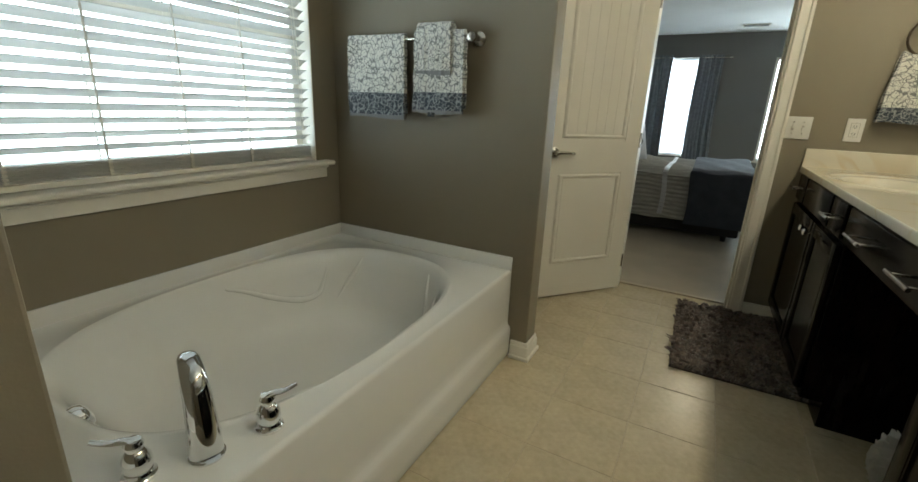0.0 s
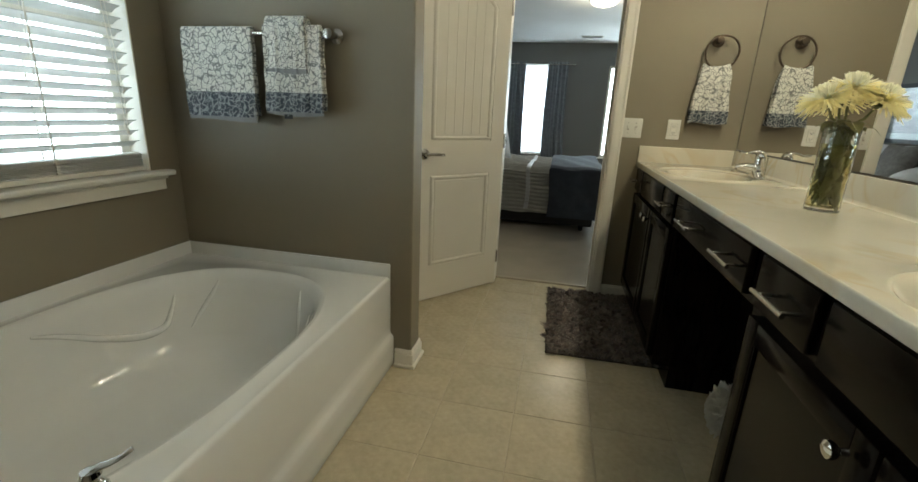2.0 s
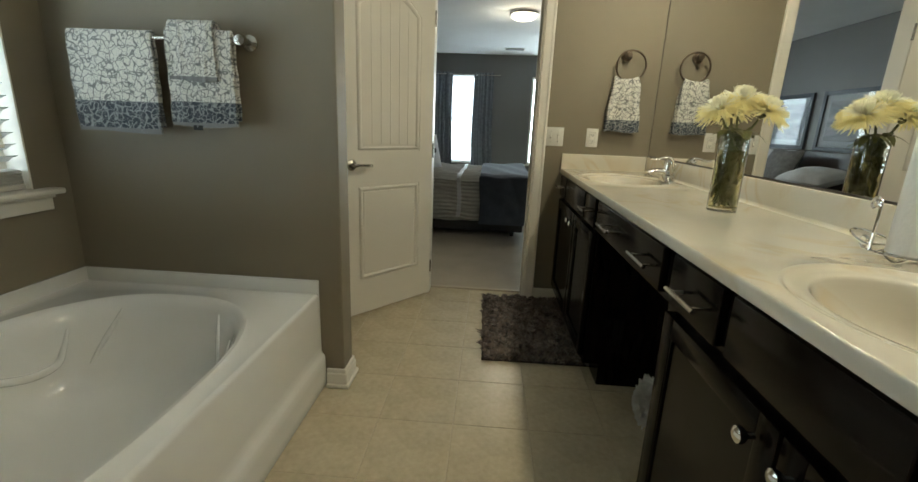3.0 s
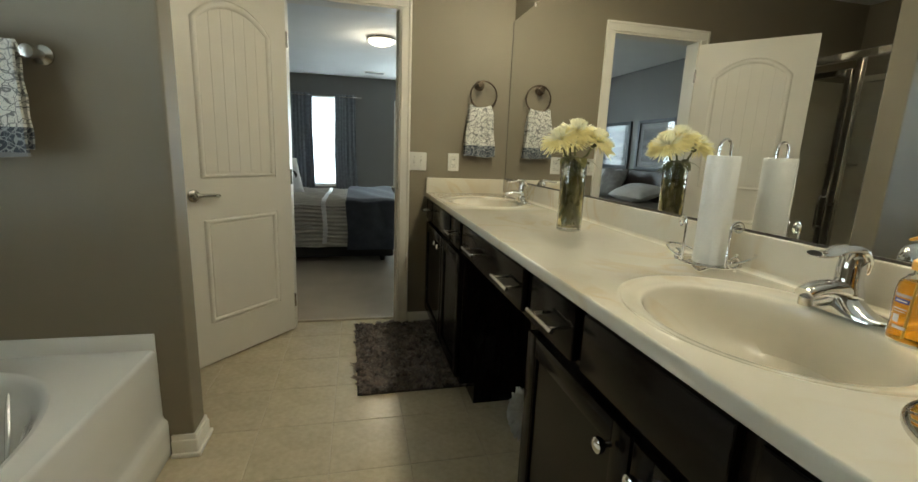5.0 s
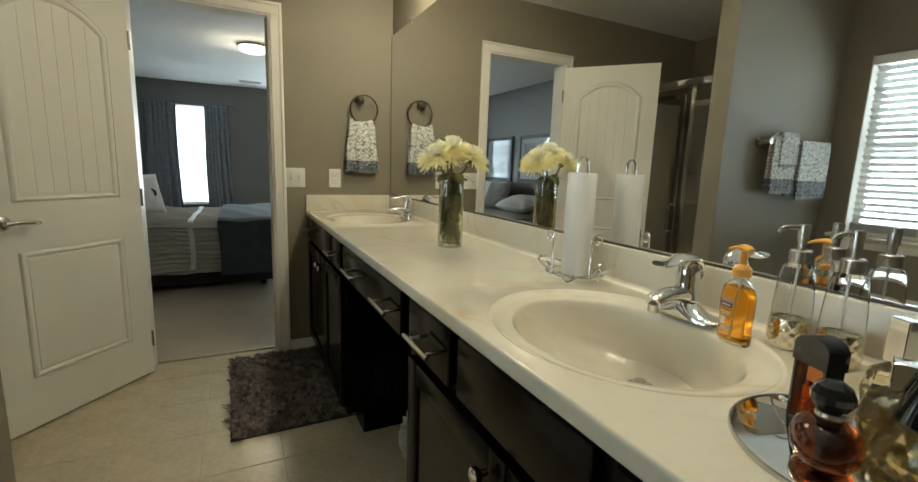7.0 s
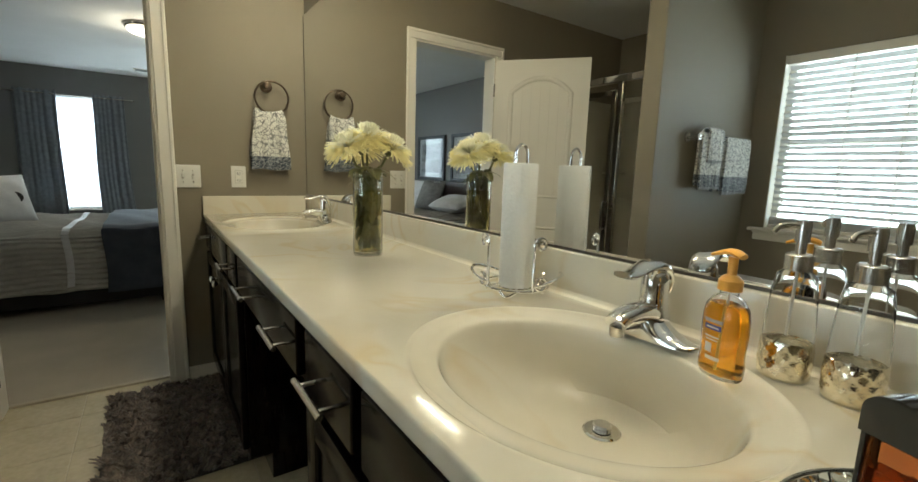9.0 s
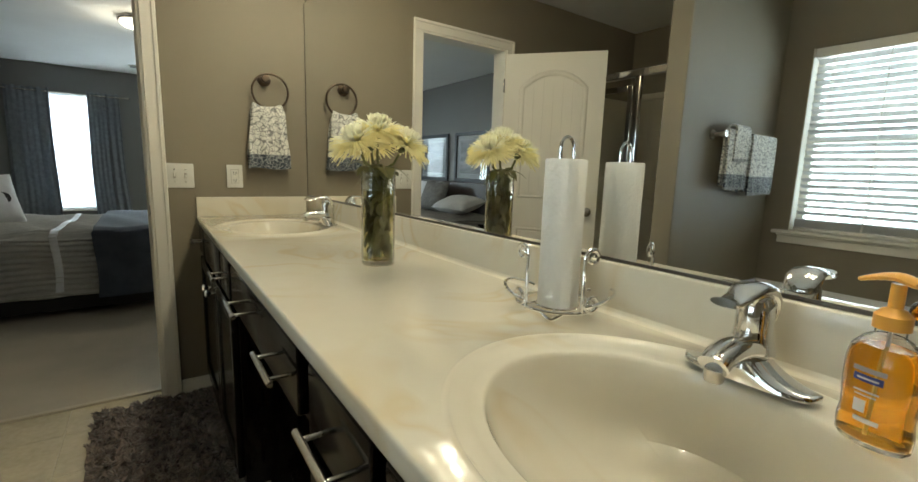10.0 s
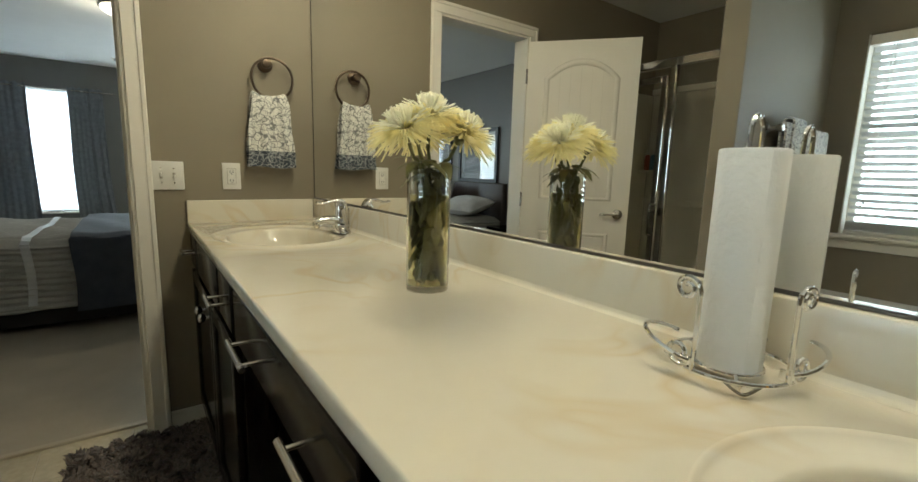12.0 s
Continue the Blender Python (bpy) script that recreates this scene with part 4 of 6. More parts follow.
def ring_cloth(u, v):
    """Down the back, over the ring's lower bar, and down the front."""
    a = 2 * v - 1
    d = abs(a)
    z = 0.352 - 0.335 * d ** 1.15
    k = d
    half = 0.068 + 0.036 * k ** 0.7
    side = -1 if a < 0 else 1
    fold = 0.010 * math.sin(12 * u + (0 if a < 0 else 2)) + 0.004 * math.sin(29 * u)
    sag = 0.016 * (1 - (2 * u - 1) ** 2) * (1 - k)
    return ((2 * u - 1) * half + 0.003 * math.sin(20 * v), side * (0.004 + 0.016 * min(1, 5 * d)) + fold * (0.35 + 0.4 * k) * (1.0 if a < 0 else 0.2) * min(1, 4 * d), z - sag + 0.004 * math.sin(7 * u) * k)


part("cloth", sheet(1, 1, 30, 48, ring_cloth), TOWEL2, ht, smooth=True)


def wall_plate(name, label, x0, x1, z0, z1):
    p = thing(name, label, name.replace("_", " "), ((x0 + x1) / 2, DOOR_Y - 0.0005, (z0 + z1) / 2))
    part("cover_plate", box((x0 - x1) / 2, -0.006, (z0 - z1) / 2, (x1 - x0) / 2, 0, (z1 - z0) / 2, 0.0025, 2), PLASTIC, p, smooth=True)
    return p


# darker cream: shade round the toggles and socket, put into the colour
SHADOWP = mat("cream_recess_shade", (0.42, 0.39, 0.33), None, 6, 0.5)
sw = wall_plate("light_switch", "cream two-gang toggle switch plate", -0.118, 0.000, 1.025, 1.143)
for dx in (-0.023, 0.023):
    part("toggle_slot", box(dx - 0.0055, -0.0075, -0.0125, dx + 0.0055, -0.0055, 0.0125), SHADOWP, sw)
    part("toggle", box(dx - 0.0035, -0.019, -0.004 if dx < 0 else -0.013, dx + 0.0035, -0.0076, 0.013 if dx < 0 else 0.004, 0.0015), PLASTIC, sw)
    for dz in (-0.03, 0.03):
        part("screw", lathe([(0, 0), (0.003, 0), (0.003, 0.001), (0, 0.0013)], 10, m=pose(dx, -0.006, dz, 90, 0, 0)), STEEL, sw)
ou = wall_plate("outlet", "cream duplex power outlet plate", 0.145, 0.219, 1.027, 1.144)
# added raised sheet; its darker margin paints the shade round the socket
part("socket_recess", box(-0.0185, -0.0066, -0.0355, 0.0185, -0.0058, 0.0355), SHADOWP, ou)
part("socket_face", box(-0.0165, -0.009, -0.0335, 0.0165, -0.0067, 0.0335, 0.001), PLASTIC, ou)
for dz in (-0.019, 0.019):
    for dx in (-0.006, 0.006):
        part("slot", box(dx - 0.0013, -0.0096, dz - 0.005, dx + 0.0013, -0.0091, dz + 0.005), DARK, ou)
    part("slot", lathe([(0, 0), (0.0022, 0), (0.0022, 0.0005), (0, 0.0005)], 10, m=pose(0, -0.0091, dz - 0.009, 90, 0, 0)), DARK, ou)
for dz in (-0.0035, 0.0035):
    part("button", box(-0.005, -0.0102, dz - 0.002, 0.005, -0.0091, dz + 0.002, 0.0005), TRIM, ou)

# ---- on the countertop ----


def faucet(x, y):
    f = thing("faucet", "polished chrome single-lever basin faucet", "faucet", (x, y, TOP), 0, "basin faucets")
    def hull(u, v):
        """A ridge swept along the wall: tongues at both ends, a full shoulder in the middle."""
        a, k = 2 * u - 1, abs(2 * u - 1)
        half = 0.0275 * max(0.0, 1 - k ** 3.2) ** 0.5 + 0.0005
        rise = 0.009 + 0.052 * max(0.0, 1 - k / 0.86) ** 1.7 * (1 - 0.15 * k)
        t = math.pi * v
        return (-half * math.cos(t) * (1 - 0.22 * (1 - k) * math.sin(t)), 0.084 * a, rise * max(0.0, math.sin(t)) ** 0.72)

    part("base_plate", sheet(1, 1, 48, 20, hull), CHROME, f, smooth=True)
    ln = smooth_line([(0.012, 0, 0.034), (-0.022, 0, 0.046), (-0.055, 0, 0.05), (-0.086, 0, 0.046), (-0.101, 0, 0.039)], 6)
    part("spout", tube(ln, [0.0245 - 0.0065 * min(1, i / 20) for i in range(len(ln))], 20, flat=(1.05, 0.8)), CHROME, f, smooth=True)
    part("aerator", lathe([(0, 0), (0.0105, 0), (0.0118, 0.003), (0.0118, 0.016), (0, 0.017)], 20, at=(-0.095, 0, 0.018)), STEEL, f, smooth=True)
    part("collar", lathe([(0.029, 0.040), (0.0262, 0.05), (0.0235, 0.06), (0.0225, 0.07), (0.0228, 0.088), (0.0215, 0.104), (0.017, 0.116), (0.009, 0.122), (0, 0.123)], 30), CHROME, f, smooth=True)
    ln = smooth_line([(0.021, 0, 0.078), (0.019, 0, 0.104), (0.0, 0, 0.124), (-0.03, 0, 0.126), (-0.06, 0, 0.117), (-0.084, 0, 0.115), (-0.096, 0, 0.119)], 6)
    part("lever", tube(ln, [0.0125 + 0.0055 * math.sin(math.pi * min(1, i / 22)) - 0.004 * max(0, i / (len(ln) - 1) - 0.6) for i in range(len(ln))], 16, flat=(1.35, 0.5)), CHROME, f, smooth=True)
    part("lift_rod", tube([(0.036, 0, 0.012), (0.036, 0, 0.085)], 0.0025, 8), CHROME, f, smooth=True)
    part("lift_knob", lathe([(0, 0), (0.005, 0.001), (0.0055, 0.008), (0.003, 0.012), (0, 0.013)], 12, at=(0.036, 0, 0.083)), CHROME, f, smooth=True)
    return f


faucet(0.470, S1 + 0.008)
faucet(0.492, S2 - 0.012)

# vase with chrysanthemums
VX, VY = 0.335, 1.266
VGLASS = glass("vase_glass", (0.96, 0.98, 0.96))
WATER = glass("murky_water", (0.80, 0.70, 0.36), 0.02, 1.33)
LEAF = leafy(mat("leaf_green", (0.17, 0.16, 0.065), (0.09, 0.085, 0.035), 30, 0.45, 0.3, 120), 0.2, (0.2, 0.22, 0.06))
STEM = mat("stem_green", (0.2, 0.2, 0.08), (0.12, 0.13, 0.05), 25, 0.5, 0.2, 90)
PETAL = leafy(mat("yellow_petal", (0.97, 0.93, 0.66), (0.95, 0.84, 0.40), 40, 0.55), 0.42, (0.98, 0.92, 0.58))
PETAL_IN = leafy(mat("pale_yellow_petal", (0.98, 0.97, 0.88), (0.97, 0.94, 0.72), 40, 0.55), 0.45, (0.98, 0.97, 0.82))
vase = thing("glass_vase", "tall clear glass cylinder vase half full of water", "vase", (VX, VY, TOP))
VR, VH = 0.046, 0.258
part("glass_wall", lathe([(0, 0), (VR - 0.002, 0), (VR, 0.002), (VR, VH - 0.001), (VR - 0.0015, VH), (VR - 0.003, VH - 0.001), (VR - 0.0032, 0.014), (0, 0.012)], 48), VGLASS, vase, smooth=True)
part("water", lathe([(0, 0.0125), (VR - 0.0036, 0.0145), (VR - 0.0036, 0.205), (0, 0.205)], 48), WATER, vase, "murky greenish water", True)
rng = random.Random(5)


def leaf_blade(bm, base, out, up, length, width, curl):
    side = out.cross(up).normalized()
    prev = None
    for i in range(5):
        t = i / 4
        w = width * math.sin(math.pi * min(0.98, 0.12 + 0.88 * t)) ** 0.8
        c = base + out * length * t + up * (0.35 * length * t - curl * length * t * t)
        row = [bm.verts.new(c - side * w), bm.verts.new(c + up * 0.12 * w), bm.verts.new(c + side * w)]
        if prev:
            bm.faces.new((prev[0], prev[1], row[1], row[0]))
            bm.faces.new((prev[1], prev[2], row[2], row[1]))
        prev = row


heads = [((-0.062, -0.012, 0.325), 0.08, (-0.42, -0.12, 0.9)), ((0.0, 0.0, 0.352), 0.083, (0.0, -0.12, 0.99)), ((0.062, -0.022, 0.324), 0.08, (0.4, -0.2, 0.86)), ((0.004, 0.06, 0.328), 0.08, (0.05, 0.4, 0.86))]
for hi, (c, r, n) in enumerate(heads):
    fl = thing("chrysanthemum", "pale yellow spider chrysanthemum standing in the vase", "flower", (VX, VY, TOP), 0, "flowers in the vase")
    c, n = Vector(c), Vector(n).normalized()
    foot = Vector((-c.x * 0.3, -c.y * 0.3, 0.022))
    neck = c - n * 0.02
    ln = smooth_line([foot, Vector((c.x * 0.12, c.y * 0.12, 0.15)), Vector((c.x * 0.42, c.y * 0.42, 0.262)), neck - n * 0.03, neck], 5)
    part("stem", tube(ln, 0.0038, 8), STEM, fl, smooth=True)
    q = n.to_track_quat("Z", "Y")
    for ring_name, first_p, last_p, tone in (("petals", 0, 330, PETAL_IN), ("petals", 330, 640, PETAL)):
        bm = bmesh.new()
        for i in range(first_p, last_p):
            layer = i / 639
            az = i * 2.39996 + rng.uniform(-0.25, 0.25)
            tilt = 0.05 + 1.85 * layer ** 0.66 + rng.uniform(-0.12, 0.12)
            ln_p = r * (0.62 + 0.42 * layer ** 0.7) * rng.uniform(0.84, 1.1)
            d0 = Vector((math.sin(tilt * 0.8) * math.cos(az), math.sin(tilt * 0.8) * math.sin(az), math.cos(tilt * 0.8)))
            side = Vector((-math.sin(az), math.cos(az), 0))
            nn = d0.cross(side)
            w0, hook, prev = 0.0023 * rng.uniform(0.8, 1.25), rng.uniform(-0.004, 0.004), None
            for st in range(5):
                t = st / 4
                p = d0 * ln_p * t + Vector((0, 0, 0.2 * ln_p * (t - t * t))) + side * hook * t * t
                if layer < 0.4:
                    p -= Vector((d0.x, d0.y, 0)) * ln_p * 0.38 * t * t
                else:
                    p.z -= (0.006 + 0.024 * (layer - 0.4)) * t * t
                w = w0 * (0.6 + 0.65 * math.sin(math.pi * (0.15 + 0.76 * t)))
                row = [bm.verts.new(c + q @ (p - side * w)), bm.verts.new(c + q @ (p + nn * w * 0.8)), bm.verts.new(c + q @ (p + side * w))]
                if prev:
                    bm.faces.new((prev[0], prev[1], row[1], row[0]))
                    bm.faces.new((prev[1], prev[2], row[2], row[1]))
                prev = row
        pt = part(ring_name, bm, tone, fl, "pale yellow narrow petals", True)
        pt["kind"] = "stuff"
    part("calyx", lathe([(0, -0.012), (0.006, -0.009), (0.012, 0.0), (0.01, 0.006), (0, 0.008)], 14, m=Matrix.Translation(c - n * 0.006) @ q.to_matrix().to_4x4()), STEM, fl, smooth=True)
    for j in range(40):
        bm = bmesh.new()
        inside = j >= 6
        h = rng.uniform(0.05, 0.23) if inside else rng.uniform(0.24, 0.272)
        a = rng.uniform(0, 6.28) if inside else hi * 1.57 + j * 1.25
        out = Vector((math.cos(a), math.sin(a), rng.uniform(-0.3, 0.6))).normalized()
        if inside:
            base = Vector((0.012 * math.cos(a + 2), 0.012 * math.sin(a + 2), h))
            leaf_blade(bm, base, Vector((out.x * 0.6, out.y * 0.6, 0.75 * (1 if j % 2 else -1))).normalized(), Vector((out.x, out.y, 0.2)).normalized(), rng.uniform(0.045, 0.075), rng.uniform(0.006, 0.013), 0.5)
            for v in bm.verts:
                rr = math.hypot(v.co.x, v.co.y)
                if rr > 0.039:
                    v.co.x, v.co.y = v.co.x * 0.039 / rr, v.co.y * 0.039 / rr
                v.co.z = min(v.co.z, 0.25)
        else:
            base = Vector((c.x * 0.4 + 0.006 * math.cos(a), c.y * 0.4 + 0.006 * math.sin(a), h))
            leaf_blade(bm, base, out, Vector((0, 0, 1)), rng.uniform(0.045, 0.068), rng.uniform(0.010, 0.016), 0.75)
        part("leaf", bm, LEAF, fl, smooth=True)

# paper towel on a scrolled wire holder
PX, PY = 0.463, 0.708
hold = thing("paper_towel_holder", "scrolled chrome wire paper towel holder", "towel holder", (PX, PY, TOP))
W = 0.0032


def spiral(cx, cz, r0, r1, a0, turns, steps=26):
    return [(cx + (r0 + (r1 - r0) * i / steps) * math.cos(a0 + turns * 2 * math.pi * i / steps), cz + (r0 + (r1 - r0) * i / steps) * math.sin(a0 + turns * 2 * math.pi * i / steps)) for i in range(steps + 1)]


R0 = 0.075
part("base_ring", tube([(R0 * math.cos(2 * math.pi * i / 48), R0 * math.sin(2 * math.pi * i / 48), 0.0125 + W) for i in range(48)], W, 8, True), CHROME, hold, smooth=True)
part("inner_ring", tube([(0.04 * math.cos(2 * math.pi * i / 36), 0.04 * math.sin(2 * math.pi * i / 36), 0.0085 + W) for i in range(36)], W, 8, True), CHROME, hold, smooth=True)
for a in (35, 125, 215, 305):
    c, s = math.cos(radians(a)), math.sin(radians(a))
    part("spoke", tube([(0.04 * c, 0.04 * s, 0.0085 + W), (0.06 * c, 0.06 * s, 0.0032), (R0 * c, R0 * s, 0.012 + W)], W * 0.9, 8), CHROME, hold, smooth=True)
    part("foot", lathe([(0, 0), (0.0045, 0), (0.005, 0.003), (0.004, 0.013), (0, 0.014)], 12, at=(0.064 * c, 0.064 * s, 0)), CHROME, hold, smooth=True)
part("pole", tube(smooth_line([(0.0175, 0, 0.01), (0.0175, 0, 0.2), (0.0175, 0, 0.305), (0.013, 0, 0.326), (0.0, 0, 0.334), (-0.013, 0, 0.326), (-0.0175, 0, 0.305), (-0.0175, 0, 0.2), (-0.0175, 0, 0.01)], 5), W, 8), CHROME, hold, smooth=True)
hold.children[-1].matrix_basis = pose(0, 0, 0, 0, 0, 116)
for a in (172, 258):
    c, s = math.cos(radians(a)), math.sin(radians(a))
    tx, ty = -s, c
    sg = -1 if a == 172 else 1
    base = Vector((R0 * c, R0 * s, 0))
    up = [Vector((base.x, base.y, z)) for z in (0.012, 0.055, 0.105)]
    curl = [Vector((base.x + tx * x * sg, base.y + ty * x * sg, z)) for x, z in spiral(0.017, 0.118, 0.017, 0.005, math.pi, -1.35)]
    part("scroll", tube(smooth_line(up + curl[::2], 3), W, 8), CHROME, hold, smooth=True)
    low = [Vector((base.x + tx * x * sg, base.y + ty * x * sg, z)) for x, z in spiral(0.021, 0.033, 0.019, 0.005, math.pi, 1.3)]
    part("scroll", tube(smooth_line([up[0]] + low[::2], 3), W, 8), CHROME, hold, smooth=True)
for a0, a1 in ((262, 352), (168, 82)):
    pts = []
    for i in range(15):
        t = i / 14
        a = radians(a0 + (a1 - a0) * t)
        rr = R0 + 0.030 * math.sin(math.pi * t) ** 0.7
        pts.append((rr * math.cos(a), rr * math.sin(a), 0.026 + 0.022 * math.sin(math.pi * t * 0.9)))
    part("side_wire", tube(pts, W, 8), CHROME, hold, smooth=True)
part("front_drop", tube(smooth_line([(R0 * math.cos(radians(200)), R0 * math.sin(radians(200)), 0.014), ((R0 + 0.004) * math.cos(radians(215)), (R0 + 0.004) * math.sin(radians(215)), 0.0035), (R0 * math.cos(radians(230)), R0 * math.sin(radians(230)), 0.014)], 5), W * 0.9, 8), CHROME, hold, smooth=True)
roll = thing("paper_towel_roll", "white embossed paper towel roll on the holder", "paper towel", (PX, PY, TOP + 0.0125))
PAPER = mat("paper_towel", (0.78, 0.77, 0.73), (0.74, 0.73, 0.69), 14, 0.95, 0.9, 110)
part("paper", lathe([(0.021, 0), (0.0375, 0), (0.039, 0.002), (0.039, 0.278), (0.0375, 0.28), (0.021, 0.28), (0.021, 0.0)], 64), PAPER, roll, smooth=True)
part("loose_edge", sheet(1, 1, 8, 2, lambda u, v: ((0.0394 + 0.0006 * u) * math.cos(4.0 + 0.5 * u), (0.0394 + 0.0006 * u) * math.sin(4.0 + 0.5 * u), 0.001 + 0.277 * v), 0.0006), PAPER, roll)
part("core", lathe([(0.0195, 0.001), (0.0208, 0.001), (0.0208, 0.279), (0.0195, 0.279), (0.0195, 0.001)], 32), mat("cardboard", (0.42, 0.33, 0.22), None, 12, 0.9), roll, smooth=True)

# hand soap
soap = thing("soap_bottle", "clear pump bottle of orange hand soap", "soap bottle", (0.417, 0.228, TOP), 74)
OR = glass("orange_soap", (1.0, 0.46, 0.03), 0.03, 1.38)
ORP = mat("orange_pump_plastic", (0.85, 0.42, 0.07), None, 10, 0.3)
LAB = mat("label_white", (0.75, 0.72, 0.68), None, 10, 0.4)
LABB = mat("label_blue", (0.04, 0.06, 0.25), None, 10, 0.4)
CLEARP = glass("clear_plastic", (0.98, 0.97, 0.95), 0.0, 1.25)


def squash(bm, fx, fy):
    for v in bm.verts:
        v.co.x *= fx
        v.co.y *= fy
    return bm


part("bottle", squash(lathe([(0, 0), (0.035, 0), (0.0388, 0.004), (0.0399, 0.018), (0.0374, 0.035), (0.0399, 0.06), (0.0399, 0.085), (0.0362, 0.1), (0.024, 0.112), (0.016, 0.116), (0.016, 0.122), (0.014, 0.122), (0.014, 0.115), (0.0225, 0.11), (0.0353, 0.0985), (0.039, 0.085), (0.039, 0.06), (0.0365, 0.035), (0.039, 0.018), (0.038, 0.006), (0, 0.003)], 40), 1.0, 0.68), CLEARP, soap, smooth=True)
part("liquid", squash(lathe([(0, 0.0035), (0.0377, 0.0065), (0.0386, 0.018), (0.0362, 0.035), (0.0386, 0.06), (0.0386, 0.085), (0.0352, 0.0975), (0.029, 0.1035), (0, 0.1035)], 40), 1.0, 0.68), OR, soap, "orange liquid soap", True)
part("pump_collar", lathe([(0, 0.1225), (0.0185, 0.1225), (0.0185, 0.136), (0.012, 0.142), (0.0075, 0.144), (0.0075, 0.168), (0, 0.168)], 24), ORP, soap, smooth=True)
part("pump_head", tube(smooth_line([(-0.018, 0, 0.17), (0.0, 0, 0.1745), (0.02, 0, 0.172), (0.04, 0, 0.166)], 5), [0.008, 0.009, 0.0095, 0.01, 0.01, 0.01, 0.0095, 0.009, 0.0085, 0.008, 0.0075, 0.007, 0.0065, 0.006, 0.0055, 0.005], 12, flat=(1.1, 0.5)), ORP, soap, smooth=True)
part("dip_tube", tube([(0, 0, 0.12), (0.004, 0, 0.008)], 0.0022, 8), PLASTIC, soap)


def wrap(r, fy, a0, a1, z0, z1):
    return sheet(1, 1, 12, 6, lambda u, v: (r * math.cos(a0 + (a1 - a0) * u), fy * r * math.sin(a0 + (a1 - a0) * u), z0 + (z1 - z0) * v))


part("label_bar", wrap(0.0418, 0.69, 1.15, 2.0, 0.078, 0.083), mat("label_grey", (0.42, 0.38, 0.36), None, 9, 0.4), soap)
part("label_bar", wrap(0.0418, 0.69, 1.2, 1.95, 0.068, 0.0755), LABB, soap)
part("label_bar", wrap(0.0419, 0.69, 1.3, 1.85, 0.0705, 0.0725), LAB, soap)
part("label_bar", wrap(0.0418, 0.69, 1.25, 1.9, 0.0575, 0.0595), LAB, soap)
part("label_bar", wrap(0.0418, 0.69, 1.3, 1.85, 0.0535, 0.055), LAB, soap)
part("label_patch", wrap(0.041, 0.69, 1.3, 1.62, 0.036, 0.049), LAB, soap)
part("label_bar", wrap(0.0405, 0.69, 1.35, 2.0, 0.026, 0.031), LAB, soap)
soap.scale = (0.82, 0.82, 1.0)


# two clear pump dispensers with hammered silver bases
HAMMER = mat("hammered_silver", (0.86, 0.8, 0.66), (0.66, 0.6, 0.48), 30, 0.12, 1.0, 62, metal=1.0)
for i, (x, y, turn) in enumerate(((0.496, 0.180, 150), (0.489, 0.103, 160))):
    d = thing("pump_dispenser", "clear glass pump dispenser with a hammered silver base", "soap dispenser", (x, y, TOP), turn, "pump dispensers")
    bm = lathe([(0, 0), (0.036, 0)] + [(0.0385 + 0.002 * math.sin(math.pi * j / 22), 0.003 + 0.0024 * j) for j in range(22)] + [(0.037, 0.056), (0.0355, 0.053), (0, 0.05)], 96)
    for v in bm.verts:
        az = math.atan2(v.co.y, v.co.x)
        k = 1 + 0.022 * math.cos(11 * az + math.pi * (v.co.z // 0.0096)) * math.sin(math.pi * v.co.z / 0.0096) ** 2 * (0.002 < v.co.z < 0.0555 and math.hypot(v.co.x, v.co.y) > 0.036)
        v.co.x, v.co.y = v.co.x * k, v.co.y * k
    part("silver_base", bm, HAMMER, d, "hammered silver base", True)
    part("glass_body", lathe([(0.0365, 0.0565), (0.038, 0.06), (0.0365, 0.09), (0.0335, 0.125), (0.029, 0.15), (0.02, 0.156), (0.018, 0.156), (0.027, 0.148), (0.0315, 0.124), (0.0345, 0.09), (0.036, 0.06), (0.0365, 0.0565)], 44), CLEARP, d, smooth=True)
    part("collar", lathe([(0, 0.1565), (0.0205, 0.1565), (0.0205, 0.178), (0.018, 0.18), (0.008, 0.181), (0.008, 0.196), (0, 0.196)], 28), STEEL, d, smooth=True)
    part("pump_head", lathe([(0, 0.1965), (0.011, 0.1965), (0.0115, 0.222), (0.01, 0.226), (0, 0.227)], 20), STEEL, d, smooth=True)
    part("nozzle", tube(smooth_line([(0.0, 0, 0.217), (0.025, 0, 0.22), (0.045, 0, 0.217), (0.052, 0, 0.21)], 4), 0.0042, 10), STEEL, d, smooth=True)
    part("dip_tube", tube([(0, 0, 0.156), (0.004, 0, 0.062)], 0.0025, 8), PLASTIC, d)
    d.scale = (0.8, 0.8, 0.97)



def shell(prof, th=0.003):
    """A hollow bottle: the outer profile and an inner one."""
    return prof + [(max(r - th, 0), z + th if z < 0.004 else z - (th if r < 1e-5 else th * 0.3)) for r, z in prof[::-1]]


